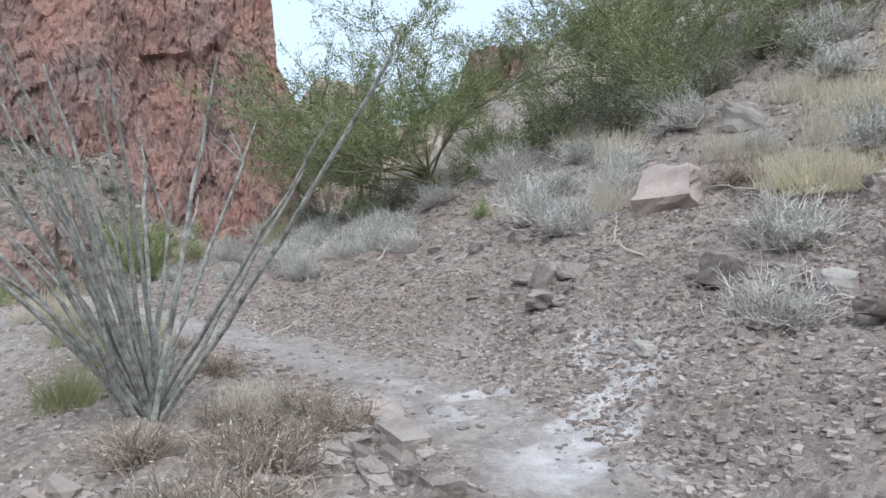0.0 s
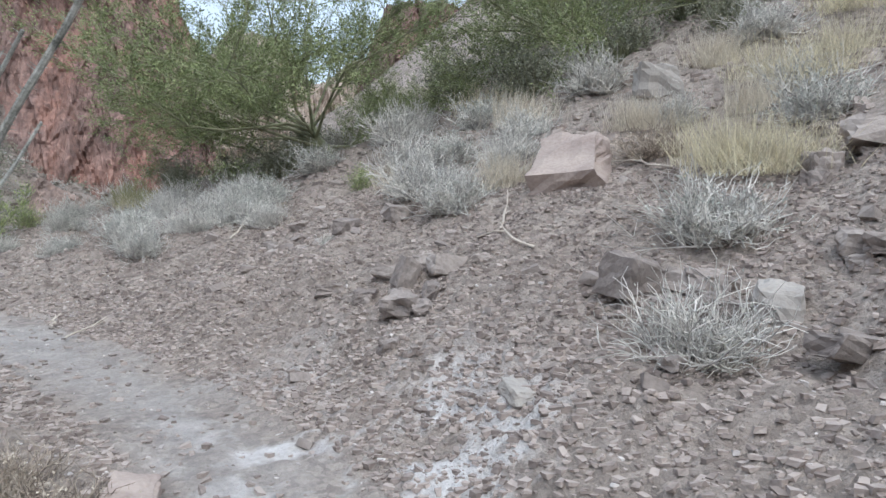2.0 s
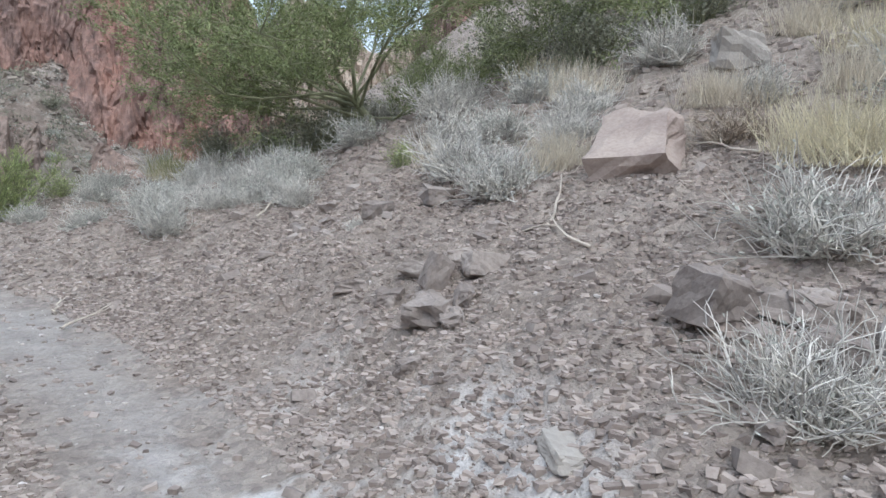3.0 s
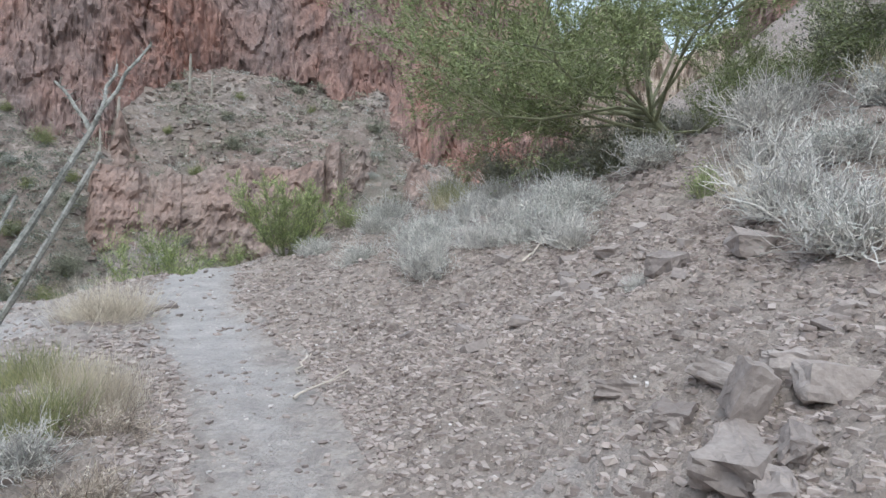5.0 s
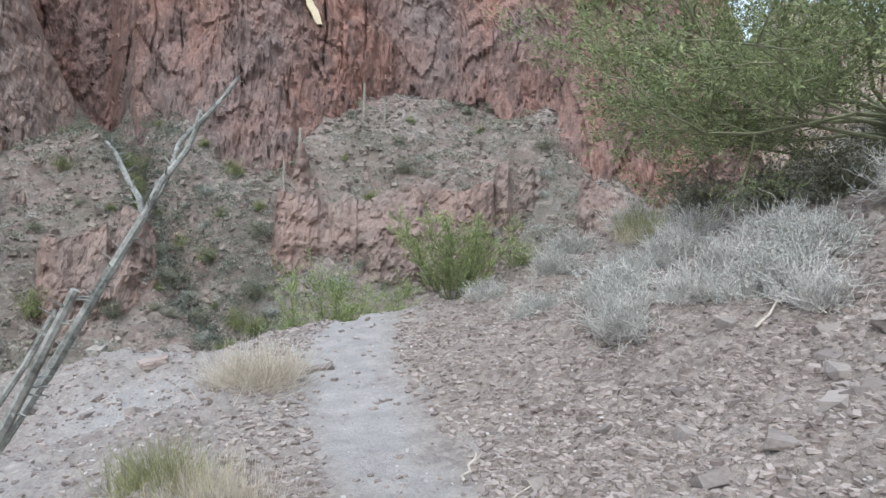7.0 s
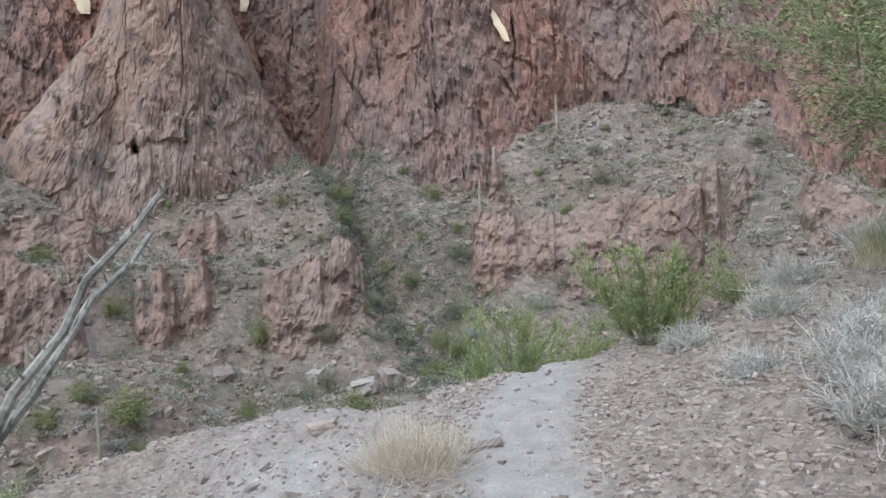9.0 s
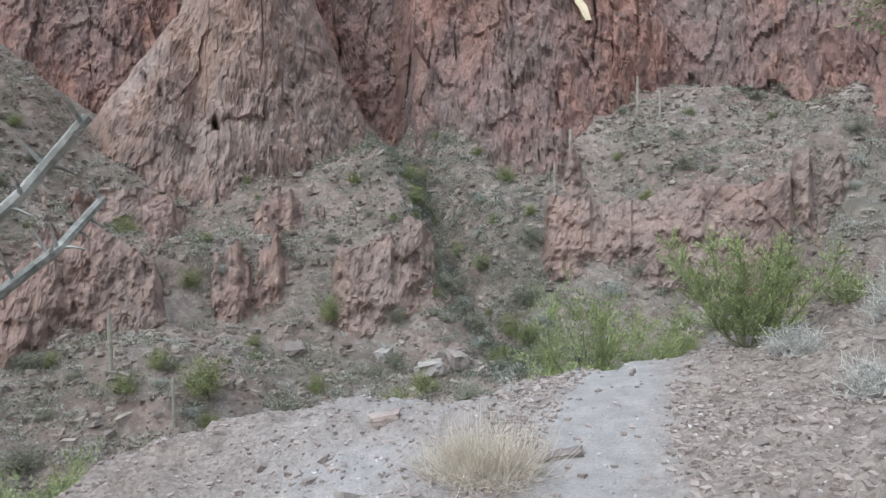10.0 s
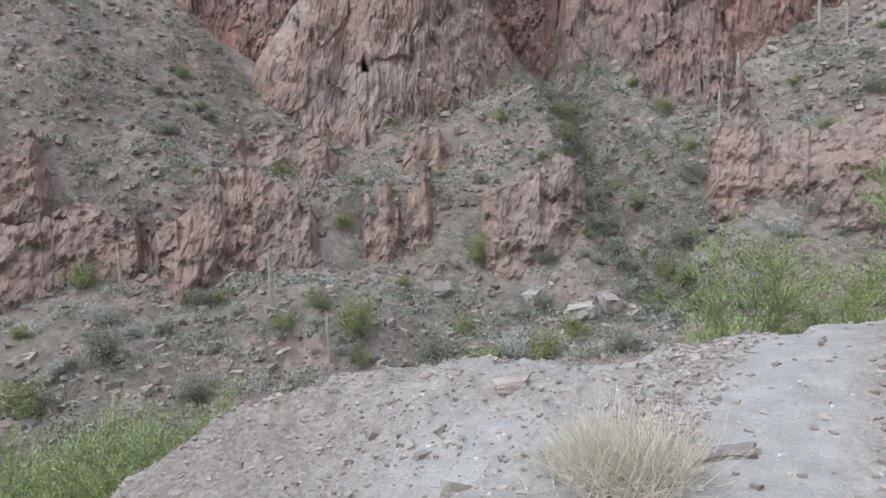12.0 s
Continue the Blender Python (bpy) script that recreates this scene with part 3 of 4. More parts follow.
def grass_tuft(label, radius=0.25, tall=0.45, blades=420, mat=None, spread=0.75, group="dry grass tufts"):
    root = tagged(new("grass_tuft"), label, "grass", group)
    s = Shape()
    for _ in range(blades):
        way = direction(spread, 1.0)
        start = Vector((RNG.gauss(0, 0.4) * radius, RNG.gauss(0, 0.4) * radius, 0))
        s.tube(bent(start, way, tall * RNG.uniform(0.5, 1.0), 3, 0.13), 0.0028, 0.0008)
    s.make("grass", mat or STRAW, root)
    return root


def leafy_bush(label, radius, tall, leaves, leaf_mat, leaf=0.03, stems=70, group="green bushes", stem_mat=None, name="bush", clumps=26):
    """An airy bush: stems that fan out, and leaves gathered in uneven clumps round their ends."""
    root = tagged(new(name), label, "bush", group)
    wood, foliage = Shape(), Shape()
    ends = []
    for _ in range(stems):
        way = direction(1.15, 1.2)
        stem = bent((RNG.gauss(0, 0.08) * radius, RNG.gauss(0, 0.08) * radius, 0), way, RNG.uniform(0.5, 1.0) * (tall * max(way.z, 0.25) + radius * (1 - max(way.z, 0))), 4, 0.16)
        wood.tube(stem, 0.011 * radius + 0.002, 0.002)
        ends += stem[2:]
    wood.make("branchwork", stem_mat or GREEN_BARK, root)
    centres = [RNG.choice(ends) for _ in range(clumps)]
    sizes = [RNG.uniform(0.10, 0.26) * radius for _ in centres]
    for _ in range(leaves):
        if RNG.random() < 0.7:
            k = RNG.randrange(len(centres))
            p = centres[k] + Vector((RNG.gauss(0, 1), RNG.gauss(0, 1), RNG.gauss(0, 0.9))) * sizes[k]
        else:
            p = RNG.choice(ends) + Vector((RNG.gauss(0, 1), RNG.gauss(0, 1), RNG.gauss(0, 1))) * 0.09 * radius
        p.z = max(p.z, 0.02)
        foliage.leaf(p, (RNG.uniform(-1, 1), RNG.uniform(-1, 1), RNG.uniform(-0.3, 1.2)), leaf * RNG.uniform(0.6, 1.4), leaf * 0.22)
    foliage.make("foliage", leaf_mat, root)
    return root


def feather_bush(label, tall, wide, stems, leaves, leaf_mat, leaf=0.05, name="tall_bush"):
    """A green-barked bush of separate plumes: stems that sweep up and out, fine upright twigs and tiny leaves along them."""
    root = tagged(new(name), label, "bush", "green bushes")
    twigs, foliage, ends = Shape(), Shape(), []
    for k in range(stems):
        a = 2.4 * k + RNG.uniform(-0.4, 0.4)
        out, top = wide * 0.5 * RNG.uniform(0.15, 1.0), tall * RNG.uniform(0.55, 1.0)
        stem = []
        for j in range(8):
            t = j / 7
            stem.append(Vector((math.cos(a) * out * t ** 0.8 + RNG.gauss(0, 0.02) * wide * t, math.sin(a) * out * t ** 0.8 + RNG.gauss(0, 0.02) * wide * t, top * t ** 1.25 * 0.85)))
        one = Shape()
        one.tube(stem, 0.006 * tall + 0.004, 0.004, 5)
        one.make("stem", GREEN_BARK, root)
        for j in range(2, 8):
            for _ in range(7):
                way = Vector((math.cos(a) * 0.35 + RNG.uniform(-0.8, 0.8), math.sin(a) * 0.35 + RNG.uniform(-0.8, 0.8), RNG.uniform(0.3, 1.2)))
                twig = bent(stem[j], way, tall * RNG.uniform(0.10, 0.24), 4, 0.22)
                twigs.tube(twig, 0.0045, 0.0015)
                ends.append(twig)
    twigs.make("branchwork", GREEN_BARK, root)
    for _ in range(leaves):
        e = RNG.choice(ends)
        q = RNG.randrange(4)
        p = e[q].lerp(e[q + 1], RNG.random()) + Vector((RNG.gauss(0, 1), RNG.gauss(0, 1), RNG.gauss(0, 1))) * 0.022 * tall * 0.6
        foliage.leaf(p, (e[q + 1] - e[q]).normalized() + Vector((RNG.uniform(-1, 1), RNG.uniform(-1, 1), RNG.uniform(-0.6, 1))) * 0.6, leaf * RNG.uniform(0.6, 1.5), leaf * 0.14)
    foliage.make("foliage", leaf_mat, root)
    return root


def palo_verde(label, tall, wide, lean, leaves, limbs=7, leaf=0.05):
    """A palo verde: short forked trunk, long arching green limbs and a feathery crown."""
    root = tagged(new("palo_verde_tree"), label, "tree", "palo verde trees on the slope")
    trunk = Shape()
    fork = Vector((lean[0] * 0.3, lean[1] * 0.3, tall * 0.24))
    trunk.tube([(0, 0, -0.15), (lean[0] * 0.08, lean[1] * 0.08, tall * 0.1), fork], 0.02 * tall + 0.02, 0.014 * tall + 0.015, 8)
    trunk.make("trunk", GREEN_BARK, root)
    twigs, crown, ends = Shape(), Shape(), []
    for k in range(limbs):
        a = 2 * math.pi * (k + RNG.uniform(-0.3, 0.3)) / limbs
        way = Vector((math.cos(a) + lean[0] * 0.5, math.sin(a) + lean[1] * 0.5, RNG.uniform(0.0, 0.76))).normalized()
        limb = bent(Vector((0, 0, 0)).lerp(fork, RNG.uniform(0.45, 1.0)), way, RNG.uniform(0.75, 1.05) * wide * 0.55 + tall * 0.2, 6, 0.36)
        one = Shape()
        one.tube(limb, 0.008 * tall + 0.006, 0.006, 6)
        one.make("limb", GREEN_BARK, root)
        for j in range(2, 7):
            for _ in range(4):
                sub = bent(limb[j], (limb[j] - limb[j - 1]).normalized() * 0.7 + Vector((RNG.uniform(-1, 1), RNG.uniform(-1, 1), RNG.uniform(-0.45, 0.9))), RNG.uniform(0.25, 0.6) * wide * 0.38, 4, 0.25)
                twigs.tube(sub, 0.009, 0.003, 4)
                for q in (1, 2, 3, 4):
                    for _ in range(3):
                        end = bent(sub[q], (sub[q] - sub[q - 1]).normalized() + Vector((RNG.uniform(-1, 1), RNG.uniform(-1, 1), RNG.uniform(-0.8, 0.8))) * 0.9, RNG.uniform(0.12, 0.3) * wide * 0.3, 3, 0.25)
                        twigs.tube(end, 0.0035, 0.0015)
                        ends.append(end)
    twigs.make("branchwork", GREEN_BARK, root)
    for _ in range(leaves):
        e = RNG.choice(ends)
        k = RNG.randrange(3)
        p = e[k].lerp(e[k + 1], RNG.random()) + Vector((RNG.gauss(0, 1), RNG.gauss(0, 1), RNG.gauss(0, 1))) * 0.035
        crown.leaf(p, (e[k + 1] - e[k]).normalized() + Vector((RNG.uniform(-1, 1), RNG.uniform(-1, 1), RNG.uniform(-1, 1))) * 0.7, leaf * RNG.uniform(0.6, 1.4), leaf * 0.16)
    crown.make("crown", TREE_LEAF, root)
    return root


def cane(root, pts, r0, r1):
    """One thorny ocotillo cane, or a fork of one."""
    s = Shape()
    s.tube(pts, r0, r1, 7)
    for k in range(len(pts) - 1):
        a, b = Vector(pts[k]), Vector(pts[k + 1])
        span = (b - a).length
        for j in range(int(span / 0.017)):
            p = a.lerp(b, RNG.random())
            way = (b - a).normalized().cross(Vector((RNG.uniform(-1, 1), RNG.uniform(-1, 1), RNG.uniform(-1, 1)))).normalized()
            base = p + way * r1 * 0.9
            s.tube([base, base + way * 0.010 + Vector((0, 0, 0.004)), base + way * 0.026 + Vector((0, 0, 0.008))], 0.0028, 0.0006)
    return s.make("cane", OCO_BARK, root)


def ocotillo(x, y):
    root = tagged(new("ocotillo"), "grey thorny ocotillo with many bare leaning canes", "ocotillo")
    base_z = height(x, y) - 0.05
    root.matrix_basis = Matrix.Translation((x, y, base_z))

    def to(px, py, pz):
        return Vector((px - x, py - y, pz - base_z))

    def arc(tip, sag=0.12, start=None, steps=9):
        a = start if start is not None else Vector((RNG.gauss(0, 0.05), RNG.gauss(0, 0.05), 0))
        return [a.lerp(tip, k / steps) + Vector((0, 0, 1)) * (sag * math.sin(math.pi * k / steps)) + Vector((RNG.uniform(-1, 1), RNG.uniform(-1, 1), 0)) * 0.012 * (0 < k < steps) for k in range(steps + 1)]

    for end, bow, tips in OCOTILLO_CANES:
        stem = arc(to(*end), bow)
        cane(root, stem, 0.020, 0.011 if tips else 0.007)
        for tip in tips:
            cane(root, arc(to(*tip), 0.015, stem[-1], 5), 0.009, 0.005)
    for _ in range(16):
        lean, a, long = RNG.uniform(0.3, 0.85), RNG.uniform(2.2, 4.2), RNG.uniform(1.3, 2.4)
        tip = Vector((math.cos(a) * math.sin(lean), math.sin(a) * math.sin(lean) * 0.6, math.cos(lean))) * long
        cane(root, arc(tip, 0.08), 0.020, 0.007)
    return root


# fork or end of each long cane, its bow, and the tips beyond the fork
OCOTILLO_CANES = [
    ((2.85, 4.90, 1.88), 0.06, [(2.72, 5.10, 2.075), (2.94, 5.26, 2.19), (3.06, 5.07, 2.26)]),
    ((2.60, 5.08, 1.63), 0.10, []),
    ((2.55, 2.94, 2.22), -0.06, [(2.68, 3.02, 2.39), (2.55, 2.90, 2.36)]),
    ((2.42, 3.25, 1.95), -0.03, []),
    ((2.89, 4.18, 1.78), -0.04, []),
    ((2.16, 4.62, 1.35), 0.02, [(2.19, 4.64, 1.61), (2.02, 4.70, 1.74)]),
    ((2.22, 5.16, 1.88), 0.05, [(2.20, 5.20, 2.05)]),
    ((1.75, 4.81, 1.74), 0.05, []),
    ((1.44, 4.80, 2.30), 0.10, []),
    ((2.31, 4.45, 2.05), 0.02, [(2.34, 4.37, 2.48)]),
    ((1.25, 4.91, 2.07), 0.10, []),
    ((1.31, 4.93, 1.87), 0.08, []),
    ((1.29, 4.98, 1.57), 0.08, []),
    ((1.36, 4.98, 1.27), 0.06, []),
    ((1.43, 4.91, 1.80), 0.08, []),
]
ocotillo(2.02, 4.45)

# shrubs by kind: each made once or twice, then copied
SHRUBS = [grey_shrub("rounded dry grey shrub of brittle pale twigs", 0.5, 0.5, 230, leaves=1100),
          grey_shrub("silvery grey shrub with fine leaves", 0.5, 0.45, 200, leaves=2900),
          grey_shrub("leafless grey shrub with tangled twigs", 0.5, 0.52, 230, leaves=300),
          grey_shrub("low dry brown shrub of bare twigs", 0.5, 0.36, 170, BROWN_TWIG, leaves=260, leaf_mat=PALE_STRAW)]
GRASSES = [grass_tuft("tall straw-yellow dry grass tuft", 0.42, 0.5, 380, STRAW, 0.95),
           grass_tuft("pale dry grass tuft", 0.35, 0.45, 560, PALE_STRAW),
           grass_tuft("large sprawling tuft of bleached dry grass", 0.42, 0.52, 760, PALE_STRAW, 1.35)]
GREENS = [leafy_bush("low green bush on the stony slope", 0.35, 0.35, 1500, GREEN_LEAF, 0.025, 60),
          grass_tuft("yellow-green grass tuft beside the trail", 0.3, 0.42, 420, YELLOW_LEAF, 0.95, "green grass tufts")]
placed = set()


def put(kind, x, y, size, turn=None, sink=0.03):
    """Puts a plant at a place; the first of its kind is the made one itself."""
    turn = RNG.uniform(0, 360) if turn is None else turn
    m = Matrix.Translation((x, y, height(x, y) - sink)) @ Matrix.Rotation(radians(turn), 4, "Z")
    ob = kind
    if kind.name in placed:
        ob = copy_thing(kind, m)
    placed.add(kind.name)
    ob.matrix_basis = m @ Matrix.Scale(size, 4)
    return ob


for k, x, y, size in (
        (0, 5.75, 2.0, 1.15), (2, 4.52, 1.66, 0.95), (0, 6.55, 4.5, 1.2), (2, 7.0, 5.3, 1.25), (1, 6.55, 7.45, 1.0), (1, 5.9, 8.7, 1.05), (1, 6.95, 7.75, 0.9),
        (0, 8.43, 4.95, 1.1), (2, 8.0, 6.3, 1.2), (1, 7.92, 1.85, 1.2), (2, 8.8, 2.2, 1.1), (1, 5.45, 9.35, 0.75), (0, 5.62, 7.95, 0.95), (2, 6.45, 7.0, 0.8), (1, 5.35, 10.9, 0.75),
        (1, 6.1, 10.8, 0.9), (2, 6.9, 9.6, 1.0), (0, 7.3, 8.6, 1.1), (1, 8.3, 8.2, 1.1), (2, 8.9, 7.3, 1.3), (0, 7.6, 10.4, 1.1), (1, 6.6, 11.6, 1.0), (2, 7.7, 12.2, 1.1),
        (3, 2.05, 3.5, 0.85), (3, 2.62, 3.75, 0.7), (3, 1.5, 3.0, 0.9), (3, 2.85, 5.2, 0.75), (3, 2.95, 5.95, 0.7), (0, 2.55, 5.75, 0.7), (3, 7.3, 3.0, 1.0), (2, 9.6, 4.7, 1.3), (0, 10.5, 3.0, 1.3),
        (1, 9.4, 6.2, 1.3), (2, 10.2, 8.2, 1.4), (0, 11.5, 5.8, 1.5), (2, 12.0, 3.5, 1.5), (1, 12.5, 7.5, 1.5), (2, 10.8, 10.3, 1.3), (3, 1.1, 5.3, 0.8), (0, 9.0, 0.6, 1.2), (3, 10.0, 1.3, 1.3), (2, 5.9, 5.4, 0.35), (0, 5.75, 8.35, 0.85), (2, 6.15, 8.0, 0.9), (0, 6.35, 7.6, 0.9), (1, 6.0, 9.0, 0.85), (2, 6.7, 8.3, 1.0), (1, 7.2, 7.9, 1.0), (0, 5.5, 9.7, 0.65), (1, 6.4, 9.5, 0.9), (2, 7.6, 4.6, 1.0), (1, 7.9, 5.6, 1.0), (0, 8.2, 3.2, 0.9), (3, 1.7, 3.9, 0.8), (3, 2.3, 3.4, 0.9), (3, 2.0, 3.1, 0.85), (3, 2.62, 3.35, 0.7), (3, 2.35, 4.1, 0.7), (3, 1.6, 2.7, 0.9)):
    put(SHRUBS[k], x, y, size * 1.12)
for k, x, y, size in ((0, 6.5, 2.05, 1.0), (0, 6.75, 2.25, 0.95), (0, 6.6, 1.75, 0.9), (0, 9.2, 2.6, 1.1), (0, 8.7, 2.0, 1.1), (1, 8.5, 2.5, 1.0), (0, 9.6, 2.0, 1.1), (1, 6.9, 4.2, 0.9), (1, 8.9, 5.3, 1.2), (0, 10.6, 7.0, 1.2),
                      (2, 2.98, 8.98, 0.9), (2, 2.78, 9.12, 0.65), (1, 2.9, 6.5, 0.75), (0, 2.75, 6.9, 0.6), (1, 7.4, 5.9, 0.9), (1, 2.45, 4.1, 0.6), (1, 7.9, 3.4, 0.9), (0, 7.4, 11.4, 0.8), (1, 10.1, 3.4, 1.2), (0, 11.0, 2.2, 1.2)):
    put(GRASSES[k], x, y, size)
for k, x, y, size in ((0, 7.5, 6.6, 0.85), (1, 2.5, 7.05, 0.8), (1, 2.6, 6.2, 0.9), (1, 1.85, 5.35, 0.9), (1, 7.5, 11.5, 1.1), (0, 5.95, 11.6, 1.0), (1, 2.35, 5.95, 0.8)):
    put(GREENS[k], x, y, size)

tree = palo_verde("green palo verde tree with feathery twigs and bare lower limbs", 2.5, 5.3, (-1.15, 0.9), 84000, 17)
at_ground(tree, 9.5, 9.15, 0, 1.0, 0.1)
upper_tree = palo_verde("low spreading palo verde with crooked grey limbs", 2.1, 4.6, (-0.5, 0.7), 38000, 12)
at_ground(upper_tree, 11.4, 5.6, 0, 1.0, 0.1)
for k, x, y, size, turn in ((1, 13.9, 8.2, 1.1, 200), (1, 13.2, 3.4, 0.8, 300), (1, 12.3, 10.2, 0.6, 100), (1, 16.5, 6.5, 1.2, 10)):
    copy_thing((tree, upper_tree)[k], Matrix.Translation((x, y, height(x, y) - 0.1)) @ Matrix.Rotation(radians(turn), 4, "Z")).scale = (size, size, size)

dark_bush = leafy_bush("dense grey-green bush beneath the palo verde trees", 0.8, 0.9, 3600, DARK_LEAF, 0.05, 90, "bushes beneath the trees", clumps=40)
for k, (x, y, size) in enumerate(((10.6, 6.3, 1.0), (11.1, 5.0, 0.9), (11.6, 6.9, 1.1), (9.0, 9.9, 0.9), (8.7, 10.6, 0.8), (9.9, 8.4, 0.7), (12.4, 4.6, 1.0), (10.2, 10.6, 1.0), (13.0, 6.6, 1.2), (12.0, 8.6, 1.1), (8.3, 11.6, 0.8), (11.0, 3.6, 0.8))):
    ob = dark_bush if k == 0 else copy_thing(dark_bush, Matrix.Identity(4))
    ob.matrix_basis = Matrix.Translation((x, y, height(x, y) - 0.05)) @ Matrix.Rotation(k * 1.1, 4, "Z") @ Matrix.Scale(size, 4)

edge_bush = feather_bush("bright green broom-like bush beside the trail's crest", 1.15, 1.5, 16, 11000, GREEN_LEAF, 0.04)
at_ground(edge_bush, 5.1, 11.55, 40)
wash_bush = feather_bush("tall feathery green palo verde bush below the trail", 3.4, 2.7, 9, 21000, GREEN_LEAF, 0.055)
dense_bush = feather_bush("dense rounded green bush in the wash", 2.3, 3.0, 30, 34000, GREEN_LEAF, 0.042)
for k, (x, y, size) in enumerate(((3.6, 15.4, 1.02), (4.75, 15.3, 0.72), (2.7, 17.0, 0.6), (-4.3, 13.6, 1.35), (-5.9, 13.2, 1.6), (-7.6, 12.8, 1.9), (-5.3, 15.5, 1.4), (-8.6, 15.0, 2.0), (-6.8, 14.2, 1.8), (-3.2, 15.2, 1.0))):
    kind = wash_bush if k < 3 else dense_bush
    ob = kind if k in (0, 3) else copy_thing(kind, Matrix.Identity(4))
    ob.matrix_basis = Matrix.Translation((x, y, height(x, y) - 0.05)) @ Matrix.Rotation(k * 1.3, 4, "Z") @ Matrix.Scale(size, 4)

FAR_KINDS = [leafy_bush("grey-green desert bush on the canyon slope", 1.0, 1.1, 3000, DARK_LEAF, 0.08, 30, "bushes on the canyon slope", name="canyon_bush", clumps=22),
             leafy_bush("olive-green round bush on the canyon slope", 1.0, 1.2, 3000, OLIVE_LEAF, 0.075, 30, "bushes on the canyon slope", name="canyon_bush", clumps=18),
             leafy_bush("low silvery bush on the canyon slope", 1.0, 0.8, 2400, SILVER_LEAF, 0.075, 30, "bushes on the canyon slope", name="canyon_bush", clumps=20)]
FAR_RNG = random.Random(11)
for k in range(290):
    gully = FAR_RNG.random() < 0.25
    rho = FAR_RNG.choice((FAR_RNG.uniform(18, 44), FAR_RNG.uniform(24, 40), FAR_RNG.uniform(44, 59)))
    az = FAR_RNG.uniform(-30, 58)
    if gully:
        rho = FAR_RNG.uniform(38, 60)
        az = float(gully_az(rho)) + FAR_RNG.gauss(0, 2.2)
    x, y = 3 - rho * math.sin(radians(az)), 4 + rho * math.cos(radians(az))
    kind = FAR_KINDS[FAR_RNG.choice((0, 0, 1, 1, 2))]
    size = (0.45 + 0.9 * FAR_RNG.random() ** 1.6) * (1.2 if rho < 36 else 0.95)
    ob = copy_thing(kind, Matrix.Identity(4)) if kind.name in placed else kind
    placed.add(kind.name)
    ob.matrix_basis = Matrix.Translation((x, y, height(x, y) - 0.08)) @ Matrix.Rotation(FAR_RNG.uniform(0, 6.28), 4, "Z") @ Matrix.Diagonal((size, size, size * FAR_RNG.uniform(0.7, 1.1), 1))


def brush(name, label, count, seed, mat, in_gully, size):
    """Low scrub too far off to count: small tufts of leaves, joined."""
    rng = np.random.default_rng(seed)
    rho = np.where(rng.random(count) < 0.5, rng.uniform(44, 60, count), rng.uniform(20, 46, count))
    az = rng.uniform(-32, 60, count)
    if in_gully:
        rho = rng.uniform(37, 62, count)
        az = gully_az(rho) + rng.normal(0, 1, count) * np.interp(rho, [38, 62], [3.4, 1.3])
    x, y = 3 - rho * np.sin(np.radians(az)), 4 + rho * np.cos(np.radians(az))
    keep = fbm(x / 4, y / 4, 3, seed) > (-0.9 if in_gully else -0.4)
    x, y = x[keep], y[keep]
    blades = 34
    n = len(x)
    z = ground_height(x, y, False)
    r = size * rng.uniform(0.4, 1.1, n)[:, None]
    a, up = rng.uniform(0, 6.283, (n, blades)), rng.uniform(0.1, 0.8, (n, blades))
    d = rng.uniform(0.2, 1.0, (n, blades)) * r
    c = np.stack([x[:, None] + d * np.cos(a), y[:, None] + d * np.sin(a), z[:, None] + up * r * 0.9], -1)
    way = rng.normal(0, 1, (n, blades, 3)) + np.array([0, 0, 0.6])
    way /= np.linalg.norm(way, axis=-1, keepdims=True)
    side = np.cross(way, rng.normal(0, 1, (n, blades, 3)))
    side /= np.linalg.norm(side, axis=-1, keepdims=True)
    w = r[..., None] * 0.15
    quad = np.stack([c - way * w, c + side * w * 0.4, c + way * w, c - side * w * 0.4], 2).reshape(-1, 3)
    tagged(mesh_object(name, quad, np.arange(len(quad)).reshape(-1, 4), mat), label, "scrub", kind="stuff")


brush("scrub", "low grey-green scrub scattered over the canyon slope", 3800, 21, DARK_LEAF, False, 0.72)
brush("scrub", "low silvery scrub scattered over the canyon slope", 3800, 22, SILVER_LEAF, False, 0.5)
brush("scrub", "dense dark grey-green brush along a rocky gully", 1500, 23, GULLY_LEAF, True, 0.55)


def saguaro(label, tall, radius, mat=None):
    root = tagged(new("saguaro"), label, "cactus", "saguaros on the canyon slope")
    def column(name, pts, r):
        bm_v, bm_f = [], []
        sides = 20
        for k, p in enumerate(pts):
            taper = min(1.0, 0.45 + (len(pts) - 1 - k) * 0.35) * (0.85 if k == 0 else 1)
            for s in range(sides):
                t = 2 * math.pi * s / sides
                q = r * taper * (1.0 if s % 2 else 0.86)
                bm_v.append((p[0] + q * math.cos(t), p[1] + q * math.sin(t), p[2]))
        for k in range(len(pts) - 1):
            for s in range(sides):
                i, j = k * sides + s, k * sides + (s + 1) % sides
                bm_f.append((i, j, j + sides, i + sides))
        bm_f.append(tuple(range((len(pts) - 1) * sides, len(pts) * sides)))
        mesh_object(name, bm_v, bm_f, mat or CACTUS, root)
    column("stem", [(0, 0, -0.1), (0, 0, tall * 0.3), (0, 0, tall * 0.7), (0, 0, tall * 0.93), (0, 0, tall)], radius)
    return root


